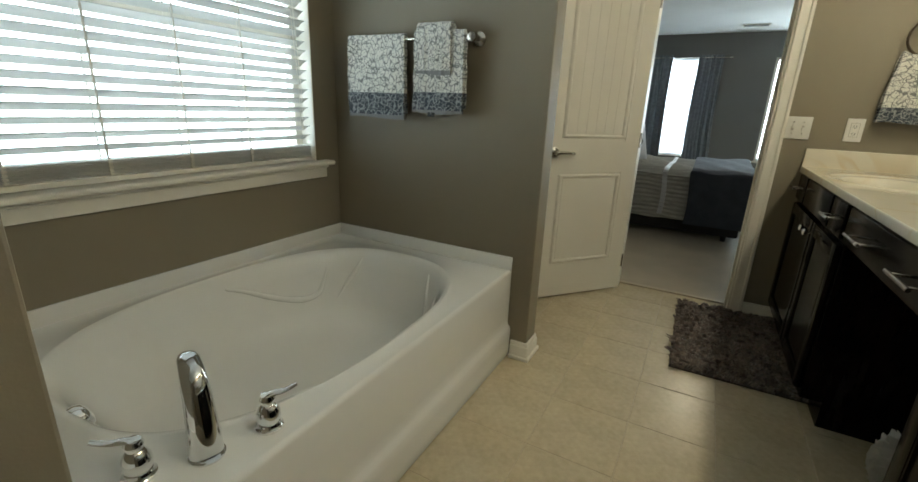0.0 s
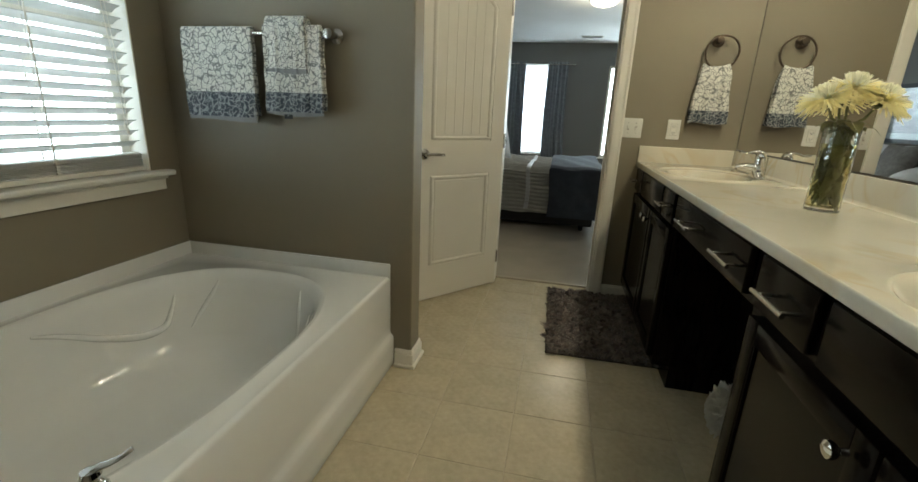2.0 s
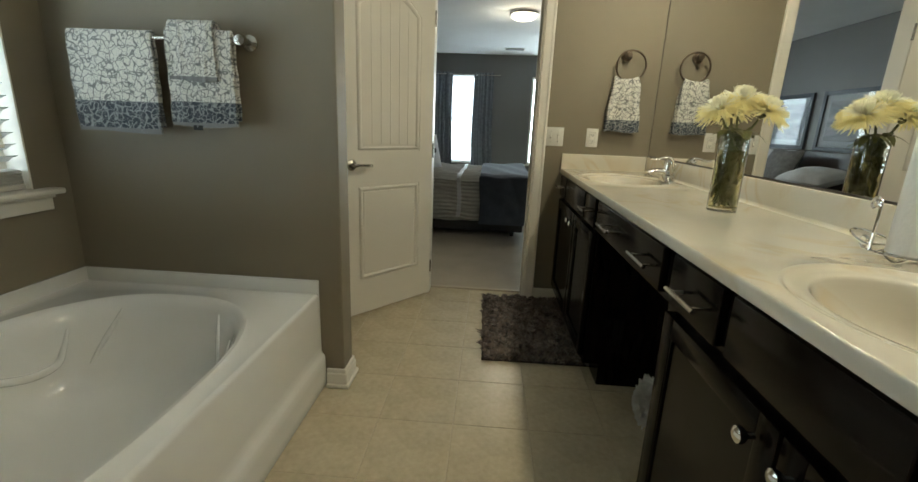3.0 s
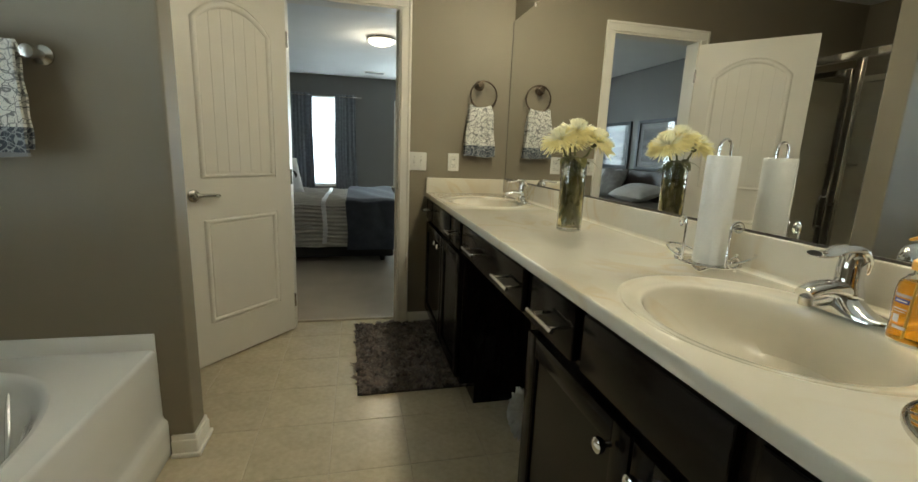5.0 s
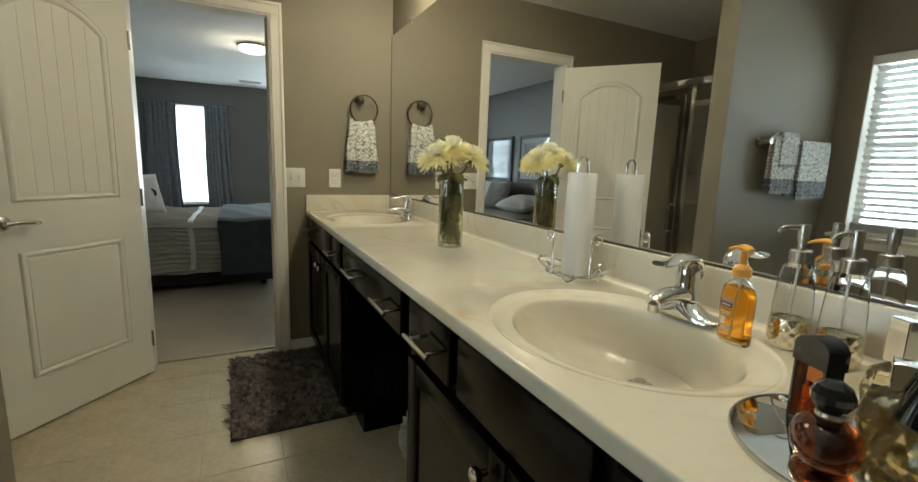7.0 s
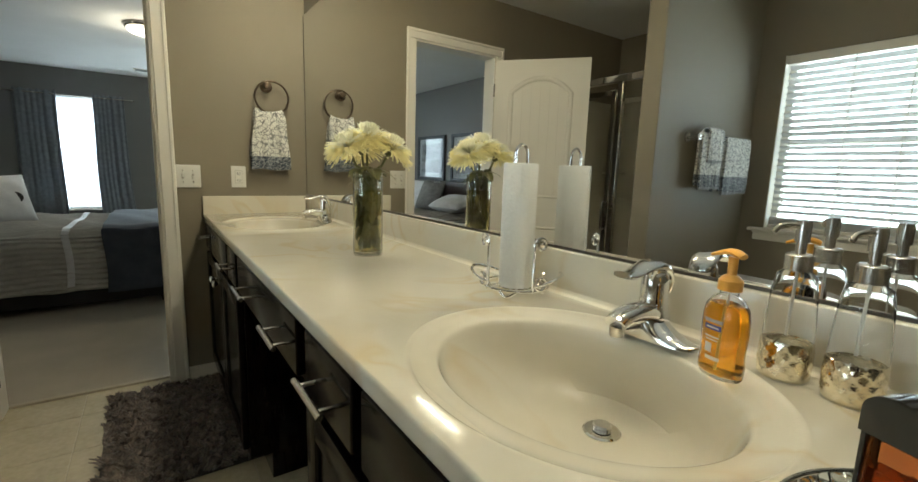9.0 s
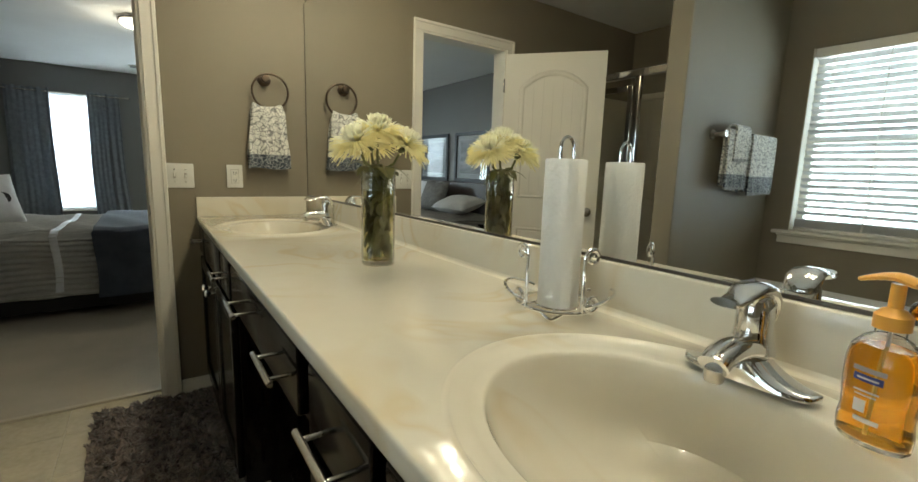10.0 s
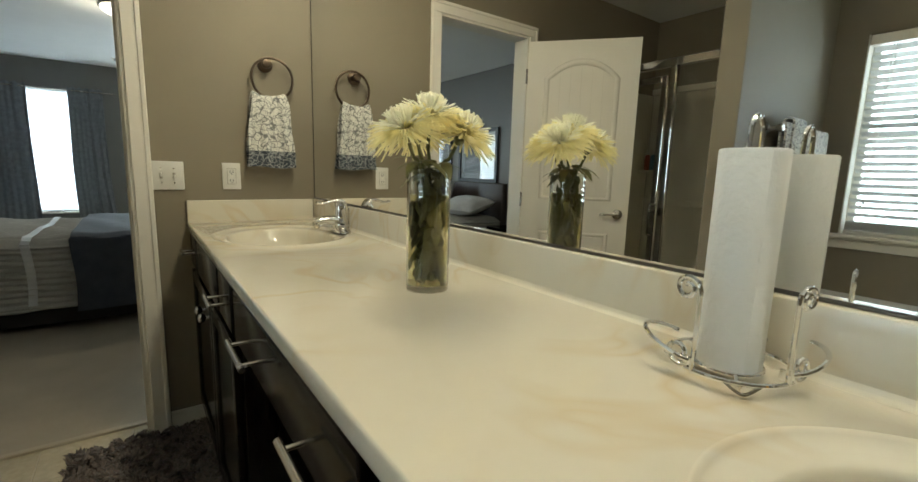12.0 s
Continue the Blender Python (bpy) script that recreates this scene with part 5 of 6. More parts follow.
# perfume tray
TX, TY = 0.220, -0.046
tray = thing("mirror_tray", "round mirrored vanity tray holding perfume bottles", "tray", (TX, TY, TOP))
part("mirror_disc", lathe([(0, 0), (0.126, 0), (0.128, 0.002), (0.127, 0.005), (0.124, 0.006), (0, 0.006)], 72), FACE, tray, smooth=True)
part("rim", lathe([(0.1282, 0), (0.1305, 0), (0.1312, 0.003), (0.1305, 0.0062), (0.1282, 0.0062), (0.1282, 0.0)], 72), STEEL, tray, smooth=True)
TZ = TOP + 0.0064
AMBER = glass("amber_glass", (0.55, 0.2, 0.08), 0.0, 1.2)
ORANGEL = glass("orange_perfume", (0.75, 0.28, 0.09), 0.0, 1.2)
DKAMB = glass("dark_amber_glass", (0.20, 0.042, 0.010), 0.0)
GOLDL = leafy(glass("pale_gold_perfume", (0.98, 0.83, 0.45), 0.0, 1.3), 0.04, (0.9, 0.7, 0.3))
CRYST = leafy(glass("cut_crystal", (0.99, 0.97, 0.91), 0.0, 1.36), 0.015, (0.95, 0.86, 0.62))
BLACK = mat("black_lacquer", (0.012, 0.012, 0.013), None, 8, 0.1, coat=0.6)
GOLD = mat("gold_trim", (0.75, 0.55, 0.22), (0.6, 0.42, 0.15), 30, 0.25, 0.4, 120, metal=1.0)
pf = thing("perfume_bottle", "flat amber perfume bottle with an arched black cap", "perfume bottle", (0.227, 0.015, TZ), 70)
pf.scale = (0.68, 0.72, 0.78)
part("bottle", box(-0.025, -0.0165, 0.006, 0.025, 0.0165, 0.094, 0.003, 2), AMBER, pf, "amber glass", smooth=True)
for sx in (-1, 1):
    part("side_frame", box(min(sx * 0.0253, sx * 0.031), -0.0175, 0.0, max(sx * 0.0253, sx * 0.031), 0.0175, 0.095, 0.0015), BLACK, pf, "black side frame")
part("foot", box(-0.025, -0.0175, 0.0, 0.025, 0.0175, 0.0055, 0.001), BLACK, pf)
part("perfume", box(-0.022, -0.0135, 0.009, 0.022, 0.0135, 0.062, 0.002), ORANGEL, pf, "orange perfume")
bm = bmesh.new()
prof2 = [(-0.033, 0.0955), (0.033, 0.0955)] + [(0.033 * math.cos(t / 12 * math.pi), 0.12 + 0.02 * math.sin(t / 12 * math.pi)) for t in range(13)]
fr = [bm.verts.new((x, -0.019, z)) for x, z in prof2]
bk = [bm.verts.new((x, 0.019, z)) for x, z in prof2]
bm.faces.new(fr)
bm.faces.new(bk[::-1])
for i in range(len(fr)):
    bm.faces.new((fr[i], fr[(i + 1) % len(fr)], bk[(i + 1) % len(fr)], bk[i]))
part("cap", bm, BLACK, pf, "glossy black arched cap", True)
pf = thing("perfume_bottle", "round dark amber flask with a black stopper", "perfume bottle", (0.150, -0.033, TZ), 30)
pf.scale = (0.87, 0.87, 0.66)
part("flask", squash(lathe([(0, 0), (0.022, 0), (0.034, 0.006), (0.045, 0.022), (0.049, 0.042), (0.044, 0.06), (0.03, 0.073), (0.012, 0.078), (0, 0.078)], 44), 1.0, 0.72), DKAMB, pf, smooth=True)
part("collar", lathe([(0, 0.0782), (0.013, 0.0782), (0.0145, 0.081), (0.0145, 0.086), (0.013, 0.089), (0, 0.089)], 28), STEEL, pf, "silver collar", True)
bm = lathe([(0, 0.0892), (0.009, 0.0895), (0.017, 0.096), (0.0215, 0.108), (0.0215, 0.118), (0.017, 0.131), (0.009, 0.138), (0, 0.1395)], 14)
part("stopper", bm, BLACK, pf, "faceted black stopper", False)
pf = thing("perfume_bottle", "round cut-crystal bottle with a silver cube cap", "perfume bottle", (0.237, -0.057, TZ), 20)
pf.scale = (0.8, 0.8, 0.98)
bm = lathe(shell([(0, 0), (0.02, 0), (0.034, 0.01), (0.041, 0.03), (0.041, 0.045), (0.034, 0.064), (0.018, 0.076), (0, 0.077)]), 48)
for v in bm.verts:
    g = 1 + 0.018 * math.sin(12 * math.atan2(v.co.y, v.co.x) + 50 * v.co.z)
    v.co.x, v.co.y = v.co.x * g, v.co.y * g
part("flask", bm, CRYST, pf, smooth=True)
part("perfume", lathe([(0, 0.004), (0.018, 0.004), (0.03, 0.012), (0.0355, 0.028), (0.0355, 0.036), (0, 0.036)], 32), GOLDL, pf, "pale gold perfume")
part("cap", box(-0.016, -0.016, 0.0775, 0.016, 0.016, 0.108, 0.002), CHROME, pf, "polished silver cube cap")
pf = thing("perfume_bottle", "small crystal bottle with a tall silver cap", "perfume bottle", (0.327, -0.021, TZ), 62)
pf.scale = (0.92, 0.92, 1.1)
part("flask", lathe(shell([(0, 0), (0.02, 0), (0.03, 0.012), (0.034, 0.032), (0.028, 0.055), (0.012, 0.066), (0, 0.067)]), 12), CRYST, pf)
part("perfume", lathe([(0, 0.004), (0.018, 0.004), (0.026, 0.013), (0.029, 0.026), (0, 0.026)], 10), GOLDL, pf)
part("cap", box(-0.014, -0.009, 0.0675, 0.014, 0.009, 0.118, 0.0015), CHROME, pf, "silver rectangular cap")
pf = thing("perfume_bottle", "tall tapered clear bottle with a black cap and beaded gold neck", "perfume bottle", (0.226, -0.098, TZ), 0)
pf.scale = (0.88, 0.88, 1.2)
bm = lathe(shell([(0, 0), (0.05, 0), (0.058, 0.006), (0.06, 0.016), (0.053, 0.034), (0.043, 0.052), (0.033, 0.078), (0.024, 0.104), (0.0185, 0.12), (0.017, 0.128), (0, 0.128)]), 48)
for v in bm.verts:
    if 0.003 < v.co.z < 0.045:
        g = 1 + 0.05 * math.sin(9 * math.atan2(v.co.y, v.co.x) + 60 * v.co.z)
        v.co.x, v.co.y = v.co.x * g, v.co.y * g
part("flask", bm, CRYST, pf, smooth=True)
part("perfume", lathe([(0, 0.006), (0.044, 0.006), (0.05, 0.016), (0.046, 0.034), (0.038, 0.05), (0.03, 0.068), (0, 0.068)], 40), GOLDL, pf, smooth=True)
part("sash", lathe([(0.046, 0.049), (0.0405, 0.062), (0.0335, 0.0785), (0.0342, 0.0795), (0.042, 0.062), (0.0475, 0.048), (0.046, 0.049)], 40), BLACK, pf, "black sash", True)
for i in range(20):
    a = 2 * math.pi * i / 20
    part("bead", lathe([(0, -0.0032), (0.0032, 0), (0, 0.0032)], 6, at=(0.0192 * math.cos(a), 0.0192 * math.sin(a), 0.124)), GOLD, pf)
part("cap", lathe([(0, 0.1285), (0.017, 0.1285), (0.0165, 0.135), (0.0135, 0.184), (0.012, 0.189), (0, 0.19)], 32), BLACK, pf, "tall black cap", True)
pf = thing("cosmetic_jar", "matt black cylindrical jar with a lid", "jar", (0.437, -0.029, TOP))
pf.scale = (0.55, 0.55, 0.82)
part("jar", lathe([(0, 0), (0.024, 0), (0.025, 0.002), (0.025, 0.085), (0, 0.085)], 32), mat("matt_black_glass", (0.03, 0.028, 0.027), None, 8, 0.35), pf, smooth=True)
part("lid", lathe([(0, 0.0855), (0.0258, 0.0855), (0.0258, 0.107), (0.0245, 0.109), (0, 0.109)], 32), BLACK, pf, smooth=True)
part("label_bar", wrap(0.0253, 1.0, 2.4, 4.0, 0.048, 0.051), GOLD, pf)
pf = thing("trinket", "small beaded silver bracelet lying on the tray", "bracelet", (0.133, -0.093, TZ))
pf.scale = (0.8, 0.8, 0.8)
for i in range(26):
    a = 2 * math.pi * i / 26
    part("bead", lathe([(0, 0), (0.0042, 0.0024), (0.0042, 0.005), (0, 0.0074)], 8, at=(0.027 * math.cos(a), 0.027 * math.sin(a), 0)), STEEL, pf, smooth=True)

# white ruffled pouf in the knee space
pouf = thing("bath_pouf", "white ruffled net pouf on the floor under the vanity", "bath pouf", (0.27, 1.36, FZ))
NET = leafy(mat("white_net", (0.8, 0.79, 0.76), None, 20, 0.9, 0.6, 200), 0.3, (0.85, 0.85, 0.82))
for j in range(7):
    z = 0.02 + 0.028 * j
    rr = 0.085 * math.sqrt(max(0.15, 1 - ((z - 0.1) / 0.12) ** 2))
    part("ruffle", sheet(1, 1, 120, 3, lambda u, v: ((rr * (0.45 + 0.55 * v) + 0.008 * v * math.sin(u * 6.2832 * 17 + j)) * math.cos(u * 6.2832), (rr * (0.45 + 0.55 * v) + 0.008 * v * math.sin(u * 6.2832 * 17 + j)) * math.sin(u * 6.2832), max(0.002, z + 0.016 * v * math.sin(u * 6.2832 * 23 + j * 2) + 0.006 * math.sin(u * 40)))), NET, pouf, smooth=True)

# shag rug
rug = thing("bath_rug", "dark brown shaggy bath rug by the vanity", "rug", (-0.178, 2.235, FZ), 0.6)
RW, RL = 0.56, 0.885
RUGB = mat("rug_backing", (0.05, 0.04, 0.033), None, 12, 0.95, 0.6, 120)
SHAG = mat("brown_shag", (0.20, 0.155, 0.128), (0.075, 0.055, 0.045), 22, 0.75, 0.3, 90, sheen=0.4, fine=0.3)
shn, shl = SHAG.node_tree.nodes, SHAG.node_tree.links
geo, span, tone = shn.new("ShaderNodeNewGeometry"), shn.new("ShaderNodeMapRange"), shn.new("ShaderNodeHueSaturation")
span.inputs[3].default_value, span.inputs[4].default_value = 0.45, 1.7
shl.new(geo.outputs["Random Per Island"], span.inputs[0])
shl.new(span.outputs[0], tone.inputs["Value"])
shl.new(shn["Principled BSDF"].inputs["Base Color"].links[0].from_socket, tone.inputs["Color"])
shl.new(tone.outputs[0], shn["Principled BSDF"].inputs["Base Color"])
part("backing", box(-RW / 2, -RL / 2, 0.0, RW / 2, RL / 2, 0.008, 0.002), RUGB, rug)
vs, fs = [], []
for i in range(11200):
    if i % 8 == 0:
        tx, ty = rng.uniform(-RW / 2, RW / 2), rng.uniform(-RL / 2, RL / 2)
        ta, tl, tt = rng.uniform(0, 6.283), rng.uniform(0.024, 0.042), rng.uniform(0.3, 0.95)
    x, y = max(-RW / 2, min(RW / 2, tx + rng.gauss(0, 0.006))), max(-RL / 2, min(RL / 2, ty + rng.gauss(0, 0.006)))
    a, ln_p, lean = ta + rng.gauss(0, 0.35), tl * rng.uniform(0.85, 1.1), tt * rng.uniform(0.85, 1.15)
    dx, dy = math.cos(a), math.sin(a)
    w = rng.uniform(0.0034, 0.0058)
    kk = len(vs)
    for t, ww in ((0, 1.0), (0.5, 1.1), (1.0, 0.5)):
        px, py, pz = x + dx * ln_p * lean * t * t, y + dy * ln_p * lean * t * t, 0.006 + ln_p * (t - 0.35 * lean * t * t) * 0.8
        vs += [(px - dy * w * ww, py + dx * w * ww, pz), (px + dy * w * ww, py - dx * w * ww, pz), (px + dx * w * ww * 0.8, py + dy * w * ww * 0.8, pz + w * ww)]
    for s in (0, 3):
        for q in range(3):
            r = (q + 1) % 3
            fs.append((kk + s + q, kk + s + r, kk + s + 3 + r, kk + s + 3 + q))
me = bpy.data.meshes.new("shag")
me.from_pydata(vs, [], fs)
me.materials.append(SHAG)
pile = new("shag", me)
pile.parent = rug
tagged(pile, "dark brown shag pile", "", "", "stuff")

# ---- bedroom ----
bw = tagged(new("window_2"), "bright bedroom window with a white frame", "window", "", "structure")
b = bmesh.new()
x0, x1, z0, z1 = BW
yw = FAR_Y + 0.06
for a, c, d, e in ((x0, x0 + 0.04, z0, z1), (x1 - 0.04, x1, z0, z1), (x0 + 0.04, x1 - 0.04, z0, z0 + 0.04), (x0 + 0.04, x1 - 0.04, z1 - 0.04, z1), (x0 + 0.04, x1 - 0.04, 1.23, 1.27)):
    box(a, yw - 0.025, d, c, yw + 0.025, e, 0.004, bm=b)
part("window_frame", b, TRIM, bw)
for d, e in ((z0 + 0.041, 1.229), (1.271, z1 - 0.041)):
    pn = part("pane", box(x0 + 0.041, yw - 0.003, d, x1 - 0.041, yw + 0.003, e), PANE, bw)
    pn.visible_shadow = False
part("window_sill", box(x0 - 0.05, FAR_Y - 0.05, z0 - 0.025, x1 + 0.05, FAR_Y + 0.035, z0 - 0.001, 0.006), TRIM, bw)
SHEER = leafy(mat("sheer_shade", (0.85, 0.86, 0.88), None, 4, 0.9, 0.2, 120), 0.75, (0.9, 0.92, 0.95))
sh = thing("window_shade", "translucent white shade glowing with daylight", "window shade", (0, FAR_Y + 0.015, 0))
for i in range(14):
    zz = z0 + 0.01 + i * (z1 - z0 - 0.02) / 14
    part("fold", sheet(1, 1, 2, 4, lambda u, v: (x0 + 0.01 + u * (x1 - x0 - 0.02), 0.006 * math.sin(math.pi * v), zz + v * (z1 - z0 - 0.02) / 14)), SHEER, sh, smooth=True)
bw3 = tagged(new("window_3"), "second bright bedroom window with a white frame", "window", "", "structure")
b = bmesh.new()
for a, c, d, e in ((BX0, BX0 + 0.04, z0, z1), (BX1 - 0.04, BX1, z0, z1), (BX0 + 0.04, BX1 - 0.04, z0, z0 + 0.04), (BX0 + 0.04, BX1 - 0.04, z1 - 0.04, z1)):
    box(a, yw - 0.025, d, c, yw + 0.025, e, 0.004, bm=b)
part("window_frame", b, TRIM, bw3)
pn = part("pane", box(BX0 + 0.041, yw - 0.003, z0 + 0.041, BX1 - 0.041, yw + 0.003, z1 - 0.041), PANE, bw3)
pn.visible_shadow = False
part("window_sill", box(BX0 - 0.05, FAR_Y - 0.05, z0 - 0.025, BX1 + 0.05, FAR_Y + 0.035, z0 - 0.001, 0.006), TRIM, bw3)

CURT = leafy(mat("blue_grey_curtain", (0.24, 0.255, 0.27), (0.12, 0.13, 0.14), 22, 0.9, 0.6, 160, sheen=0.3, fine=0.4), 0.16, (0.32, 0.35, 0.4))


def curtain(xa, xb, seed, flare):
    c = thing("curtain", "dark blue-grey gathered curtain panel on a rod", "curtain", (0, FAR_Y - 0.085, 0), 0, "bedroom curtains")

    def f(u, v):
        z = 0.02 + v * 2.05
        k = 1 - v
        xx = xa + (xb - xa) * u + flare * k * k * (u if flare > 0 else 1 - u) * 0.5 + 0.02 * math.sin(5 * v + seed) * k
        return (xx, 0.026 * math.sin(u * 16 + 2.6 * math.sin(u * 6 + seed) + seed + 0.9 * math.sin(3 * v + 5 * u)) * (0.45 + 0.55 * k) * (0.6 + 0.4 * math.sin(u * 9 + seed)) + 0.005 * math.sin(u * 47 + 1.5 * v), z + 0.012 * math.sin(34 * u + seed) * (v > 0.98))

    part("panel", sheet(1, 1, 90, 24, f, 0.004), CURT, c, smooth=True)
    return c


curtain(-1.66, -1.215, 0.3, -0.12)
curtain(-0.83, -0.47, 1.9, 0.14)
rod = thing("curtain_rod", "thin nickel curtain rod with scrolled finials", "curtain rod", (0, FAR_Y - 0.085, 2.03))
part("rod", tube([(-1.74, 0, 0), (-0.40, 0, 0)], 0.009, 10), STEEL, rod, smooth=True)
for x, s in ((-1.74, -1), (-0.40, 1)):
    part("finial", lathe([(0, 0), (0.012, 0.004), (0.02, 0.02), (0.016, 0.04), (0.006, 0.055), (0, 0.06)], 16, m=pose(x, 0, 0, 0, 90 * s, 0)), STEEL, rod, smooth=True)
    part("bracket", box(x - s * 0.06 - 0.006, 0.008, -0.01, x - s * 0.06 + 0.006, 0.0845, 0.01, 0.002), STEEL, rod)

# bed along the doorway side
BY0, BY1, BXF, BXH = 4.42, 5.92, -0.04, -2.18
bed = thing("bed", "made queen bed with a dark base and pleated grey comforter", "bed", (0, 0, FZ + 0.006))
DKB = mat("black_bed_base", (0.018, 0.018, 0.02), None, 6, 0.7, 0.2, 80)
MATT = mat("mattress_ticking", (0.6, 0.59, 0.57), None, 8, 0.9, 0.3, 120)
part("box_base", box(BXH, BY0 + 0.03, 0.06, BXF - 0.03, BY1 - 0.03, 0.30, 0.02, 2), DKB, bed, smooth=True)
for x in (BXH + 0.12, BXF - 0.14):
    for y in (BY0 + 0.12, BY1 - 0.12):
        part("leg", lathe([(0, 0), (0.022, 0), (0.028, 0.06), (0, 0.06)], 14, at=(x, y, 0)), DKB, bed)
part("mattress", box(BXH, BY0 + 0.02, 0.305, BXF - 0.02, BY1 - 0.02, 0.60, 0.05, 4), MATT, bed, smooth=True)
part("law_tag", box(-0.515, BY0 + 0.018, 0.16, -0.475, BY0 + 0.0185, 0.205), LAB, bed, "small white tag")
part("headboard", box(BXH - 0.09, BY0 - 0.02, 0.06, BXH - 0.01, BY1 + 0.02, 1.05, 0.015, 3), mat("dark_headboard", (0.05, 0.035, 0.028), None, 6, 0.4, 0.2, 60), bed, smooth=True)
COMF = mat("grey_pleated_comforter", (0.44, 0.43, 0.41), (0.32, 0.315, 0.305), 10, 0.85, 0.5, 130, sheen=0.4, fine=0.4)
SILV = mat("silver_satin_band", (0.62, 0.64, 0.68), (0.5, 0.52, 0.56), 14, 0.35, 0.3, 120, sheen=0.5)
comf = thing("comforter", "grey pleated comforter with a silver satin stripe", "comforter", (0, 0, FZ + 0.006))


def comforter(x0c, x1c, lift, drop, pleat, seed=0.0):
    span = (BY1 - BY0) + 2 * drop

    def f(u, v):
        s = v * span
        x = x0c + (x1c - x0c) * u
        if s < drop:
            y, z = BY0 - lift, 0.63 + lift - (drop - s)
        elif s < span - drop:
            y, z = BY0 - lift + (s - drop) * (BY1 - BY0 + 2 * lift) / (span - 2 * drop), 0.63 + lift
        else:
            y, z = BY1 + lift, 0.63 + lift - (s - span + drop)
        edge = min(abs(s - drop), abs(s - span + drop))
        if edge < 0.06:
            z -= (0.06 - edge) * 0.35
        pl = pleat * abs(math.sin(s * math.pi / 0.042 + 0.7 * math.sin(x * 9 + s * 3)))
        w = 0.012 * math.sin(x * 6 + seed) * math.sin(s * 3 + seed) + 0.006 * math.sin(x * 17 + s * 8)
        if drop <= s <= span - drop:
            return (x, y, z + pl + w)
        return (x + 0.01 * math.sin(s * 9), y + (-1 if s < drop else 1) * (pl + abs(w)), z)

    return f


part("quilt", sheet(1, 1, 60, 260, comforter(BXH + 0.03, BXF - 0.0, 0.012, 0.46, 0.02), 0.01), COMF, comf, smooth=True)
part("satin_band", sheet(1, 1, 4, 200, comforter(-0.80, -0.755, 0.03, 0.44, 0.004), 0.003), SILV, comf, "silver satin band", True)
THROW = mat("navy_plush_throw", (0.075, 0.088, 0.125), (0.036, 0.044, 0.066), 9, 0.85, 0.6, 150, sheen=0.15, fine=0.3)
thr = thing("throw_blanket", "navy plush throw draped over the bed foot", "blanket", (0, 0, FZ + 0.006))
part("cloth", sheet(1, 1, 50, 120, comforter(-0.555, BXF + 0.03, 0.058, 0.53, 0.0, 1.3), 0.012), THROW, thr, smooth=True)


def pillow(name, label, at, rot, w, h, t, m, group=""):
    p = thing(name, label, "pillow", (0, 0, 0), 0, group)
    p.matrix_basis = pose(*at, *rot)

    def half(s):
        def f(u, v):
            a, c = 2 * u - 1, 2 * v - 1
            k = max(0.0, (1 - abs(a) ** 2.6) * (1 - abs(c) ** 2.6)) ** 0.5
            pinch = 1 - 0.07 * (1 - abs(a)) * abs(c) - 0.07 * (1 - abs(c)) * abs(a)
            return (a * w / 2 * pinch, s * (t / 2 * k + 0.004 * math.sin(7 * a + 3) * math.sin(6 * c) * k), (c * pinch + 1) * h / 2)
        return f

    bm = sheet(1, 1, 24, 20, half(1))
    merge(bm, sheet(1, 1, 24, 20, half(-1)))
    bmesh.ops.remove_doubles(bm, verts=bm.verts, dist=0.0005)
    part("cushion", bm, m, p, smooth=True)
    return p


CUSH = mat("grey_brocade", (0.26, 0.25, 0.24), (0.13, 0.125, 0.12), 26, 0.8, 0.6, 120, fine=0.4)
WCUSH = mat("pale_blue_cotton", (0.76, 0.77, 0.79), (0.62, 0.63, 0.66), 14, 0.9, 0.4, 140)
ptop = FZ + 0.006 + 0.665
pillow("bed_pillow", "pale pillow lying flat near the bed head", (-1.66, 4.66, ptop + 0.07), (-76, 0, 84), 0.60, 0.42, 0.20, WCUSH, "bed pillows")
pillow("bed_pillow", "pale blue pillow leaning at the bed head", (-1.86, 5.66, ptop), (-26, 0, 84), 0.62, 0.42, 0.18, WCUSH, "bed pillows")
ac = pillow("accent_pillow", "pale throw pillow with a dark round motif", (-1.22, 5.16, ptop - 0.01), (-20, 0, 40), 0.42, 0.42, 0.15, WCUSH)
part("motif", lathe([(0, 0), (0.045, 0), (0.045, 0.004), (0, 0.006)], 20, m=pose(0.075, -0.066, 0.2, 90, 0, 0)), DKB, ac, "dark round motif")
pillow("accent_pillow", "grey brocade throw pillow on the bed", (-1.80, 5.30, ptop), (-24, 0, 80), 0.46, 0.42, 0.16, CUSH)

# framed pictures over the bed head
FR = mat("dark_blue_frame", (0.05, 0.06, 0.075), (0.03, 0.036, 0.045), 8, 0.4, 0.1, 60)
MATB = mat("picture_mat", (0.4, 0.44, 0.48), None, 6, 0.8)


def seascape():
    m = mat("grey_seascape_print", (0.34, 0.36, 0.39), (0.12, 0.14, 0.165), 5, 0.5, stretch=(1, 0.6, 3.2), fine=0.15)
    return m


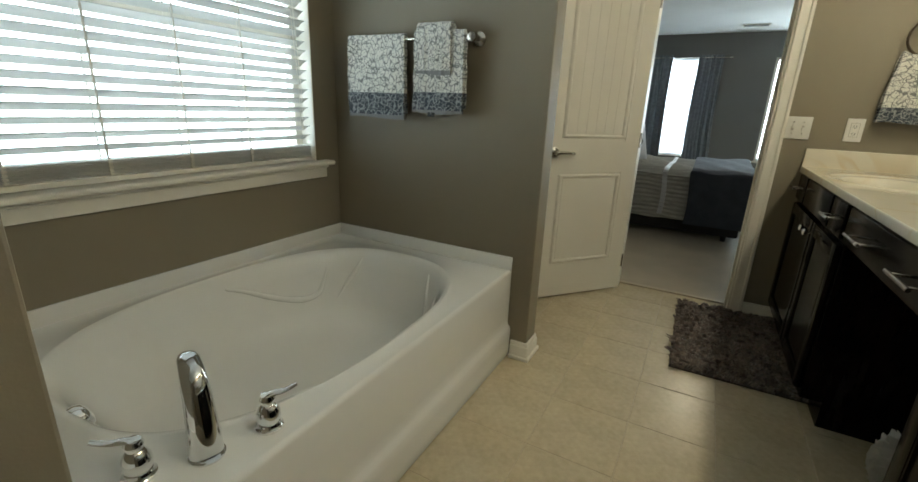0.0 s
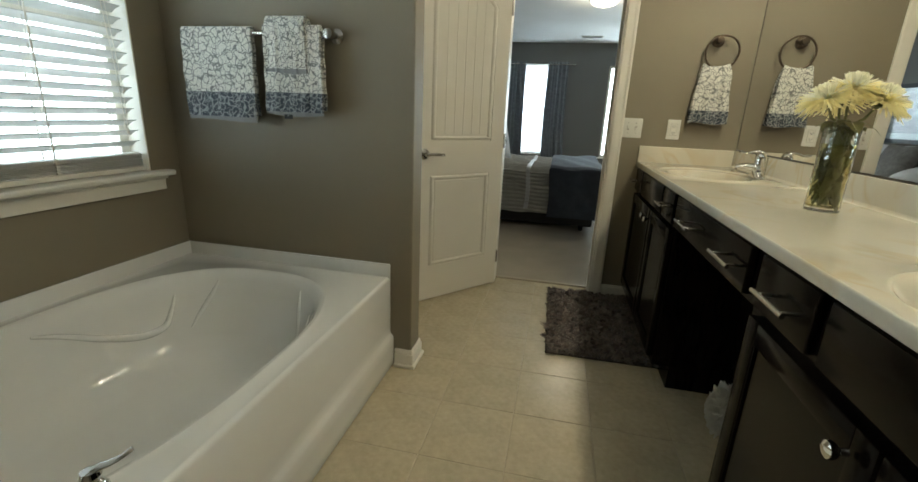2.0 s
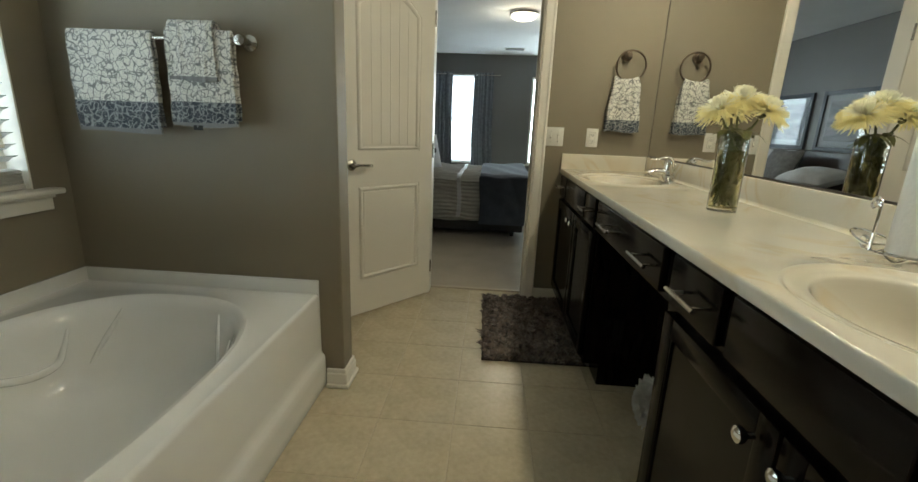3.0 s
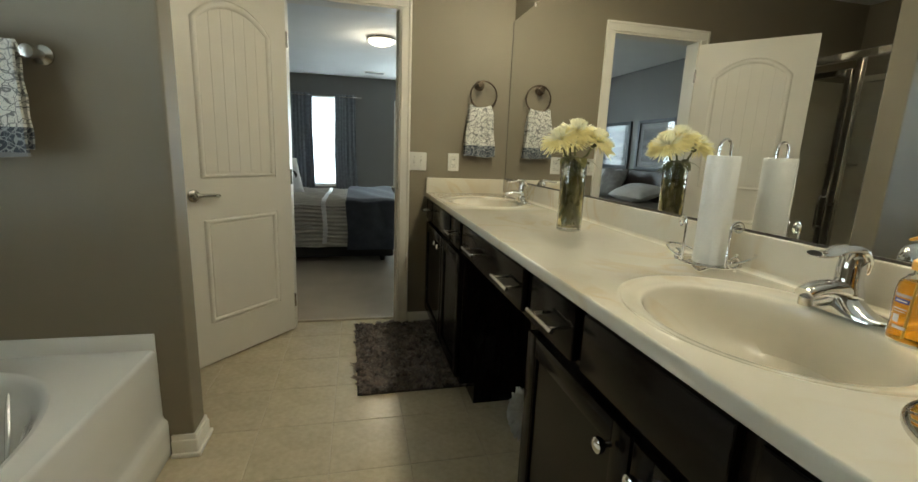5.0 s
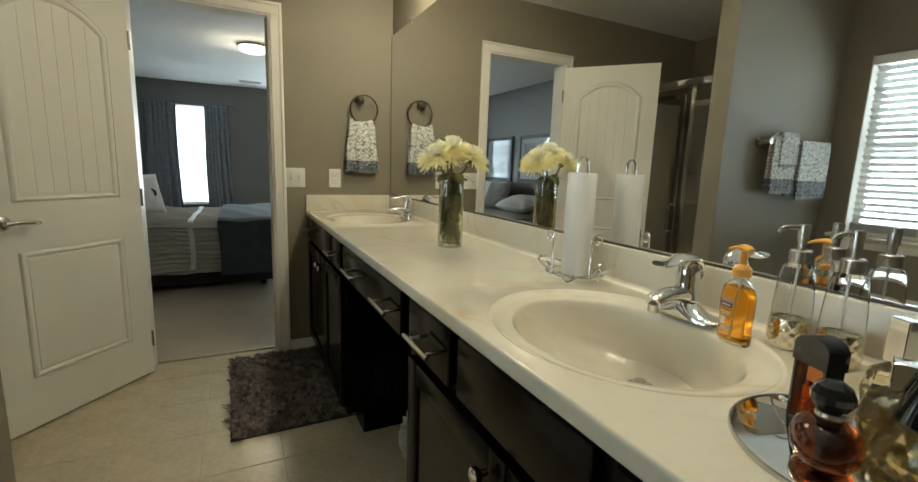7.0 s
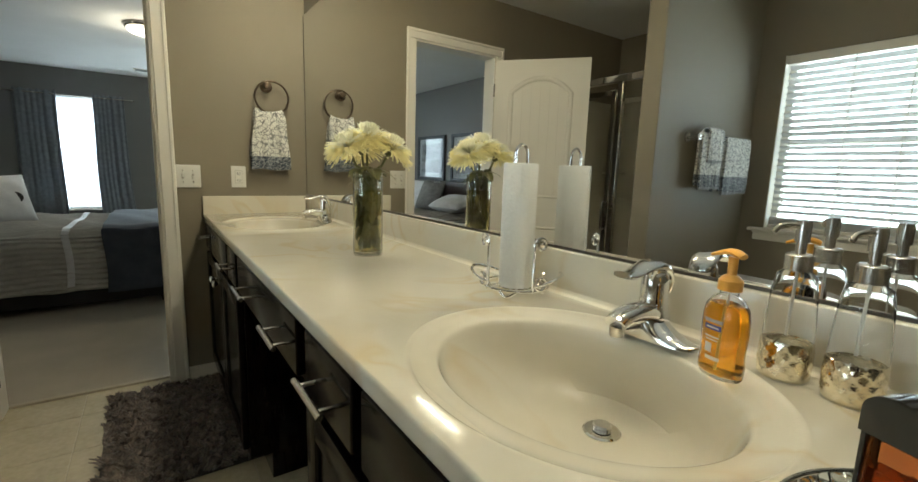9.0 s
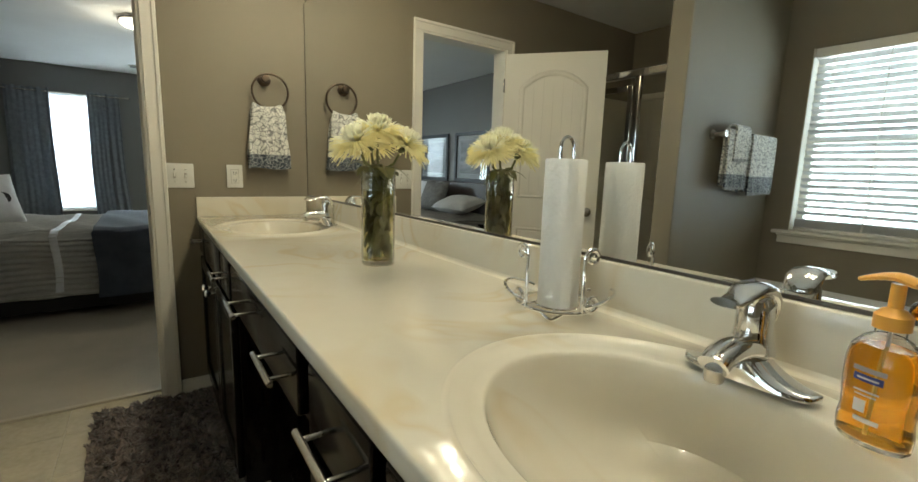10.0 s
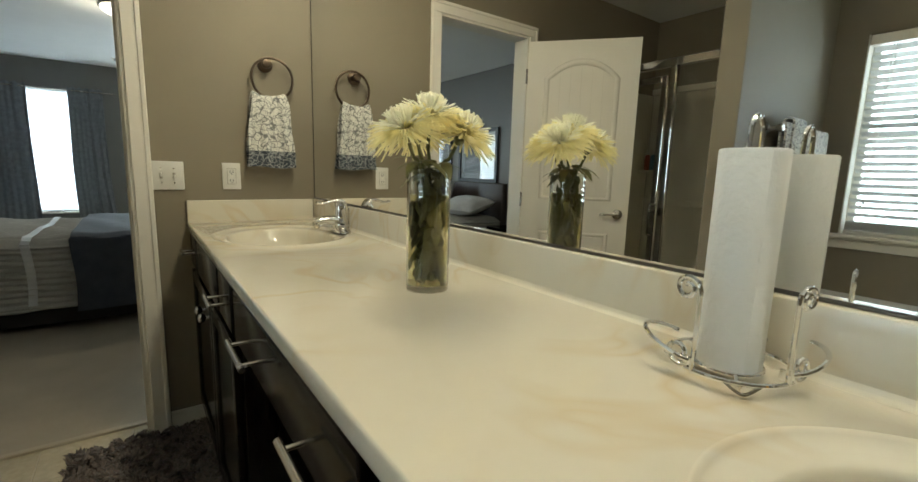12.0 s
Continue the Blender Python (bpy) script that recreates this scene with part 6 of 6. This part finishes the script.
ART = seascape()
GLZ = glass("picture_glass")
for y0, y1 in ((4.74, 5.56), (5.74, 6.56)):
    fr = thing("framed_picture", "grey seascape print in a dark blue frame", "picture", (LEFT_X + 0.0008, (y0 + y1) / 2, 1.345), 0, "pictures over the bed")
    w, h = (y1 - y0) / 2, 0.345
    for nm, a, c, d, e in (("frame_side", -w, -w + 0.05, -h, h), ("frame_side", w - 0.05, w, -h, h), ("frame_rail", -w + 0.05, w - 0.05, -h, -h + 0.05), ("frame_rail", -w + 0.05, w - 0.05, h - 0.05, h)):
        part(nm, box(0, a, d, 0.028, c, e, 0.004), FR, fr)
    part("mat_board", box(0, -w + 0.05, -h + 0.05, 0.008, w - 0.05, h - 0.05), MATB, fr)
    part("print", box(0.0084, -w + 0.13, -h + 0.12, 0.0095, w - 0.13, h - 0.12), ART, fr, "grey seascape print")
    pg = part("glazing", box(0.013, -w + 0.05, -h + 0.05, 0.016, w - 0.05, h - 0.05), GLZ, fr)
    pg.visible_shadow = False
ns = thing("nightstand", "dark wood nightstand beside the bed", "nightstand", (-2.16, 4.12, FZ + 0.006))
part("top", box(-0.23, -0.24, 0.54, 0.23, 0.24, 0.57, 0.006), ESPRESSO, ns)
part("body", box(-0.22, -0.22, 0.12, 0.21, 0.22, 0.539, 0.004), ESPRESSO, ns)
for z in (0.14, 0.34):
    d = part("drawer", box(0.2105, -0.2, z, 0.225, 0.2, z + 0.18, 0.004), ESPRESSO, ns)
    part("knob", lathe([(0, 0), (0.006, 0), (0.012, 0.012), (0.009, 0.02), (0, 0.022)], 14, m=pose(0.225, 0, z + 0.09, 0, 90, 0)), STEEL, d, smooth=True)
for x in (-0.2, 0.19):
    for y in (-0.2, 0.2):
        part("leg", box(x - 0.02, y - 0.02, 0, x + 0.02, y + 0.02, 0.119, 0.004), ESPRESSO, ns)

# bedroom ceiling light and vent
cl = thing("ceiling_light", "round flush ceiling light with a nickel rim", "ceiling lamp", (-0.17, 5.25, CEIL - 0.0005))
part("rim", lathe([(0, 0), (0.165, 0), (0.168, -0.012), (0.16, -0.03), (0.148, -0.032), (0.148, -0.004), (0, -0.004)], 40), STEEL, cl, smooth=True)
part("diffuser", lathe([(0.1475, -0.0325), (0.14, -0.055), (0.11, -0.075), (0.06, -0.088), (0, -0.092)], 40), glow("frosted_lit_glass", (1.0, 0.9, 0.74), 2.2), cl, "glowing frosted glass bowl", True)
vt = thing("ceiling_vent", "white louvred ceiling vent", "vent", (-0.15, 7.75, CEIL - 0.0005))
part("frame", box(-0.17, -0.08, -0.008, 0.17, 0.08, 0, 0.002), TRIM, vt)
for i in range(7):
    part("louvre", box(-0.15, -0.063 + i * 0.019, -0.0135, 0.15, -0.054 + i * 0.019, -0.0082, 0.001), mat("vent_shadow_grey", (0.35, 0.35, 0.34), None, 6, 0.6) if i == 0 else bpy.data.materials["vent_shadow_grey"], vt)

# clear glass and liquids let the lamps shine through
for ob in bpy.data.objects:
    if ob.type == "MESH" and ob.data.materials and ob.data.materials[0] in (VGLASS, WATER, CLEARP, OR, CRYST, GOLDL, AMBER, ORANGEL):
        ob.visible_shadow = False

# ---- vinyl tiles, laid last ----
TSX, TSY, GAP = 0.3075, 0.325, 0.0035
tb = box(-TSX / 2 + GAP / 2, -TSY / 2 + GAP / 2, -0.0035, TSX / 2 - GAP / 2, TSY / 2 - GAP / 2, 0.0, 0.0012, 1)
tile_mesh = bpy.data.meshes.new("tile")
bmesh.ops.recalc_face_normals(tb, faces=tb.faces)
tb.to_mesh(tile_mesh)
tb.free()
tile_mesh.materials.append(TILE)
x = -0.560 - 4 * TSX + TSX / 2
while x < 0.45:
    y = 1.26 - 9 * TSY + TSY / 2
    while y < 2.82:
        blocked = (x > 0.26 and not 0.83 < y < 1.63) or (x < -1.34 and y < 1.75) or (x < -1.62)
        if not blocked:
            t = new("tile", tile_mesh)
            t.parent = floor
            t.location = (x, y, FZ)
        y += TSY
    x += TSX
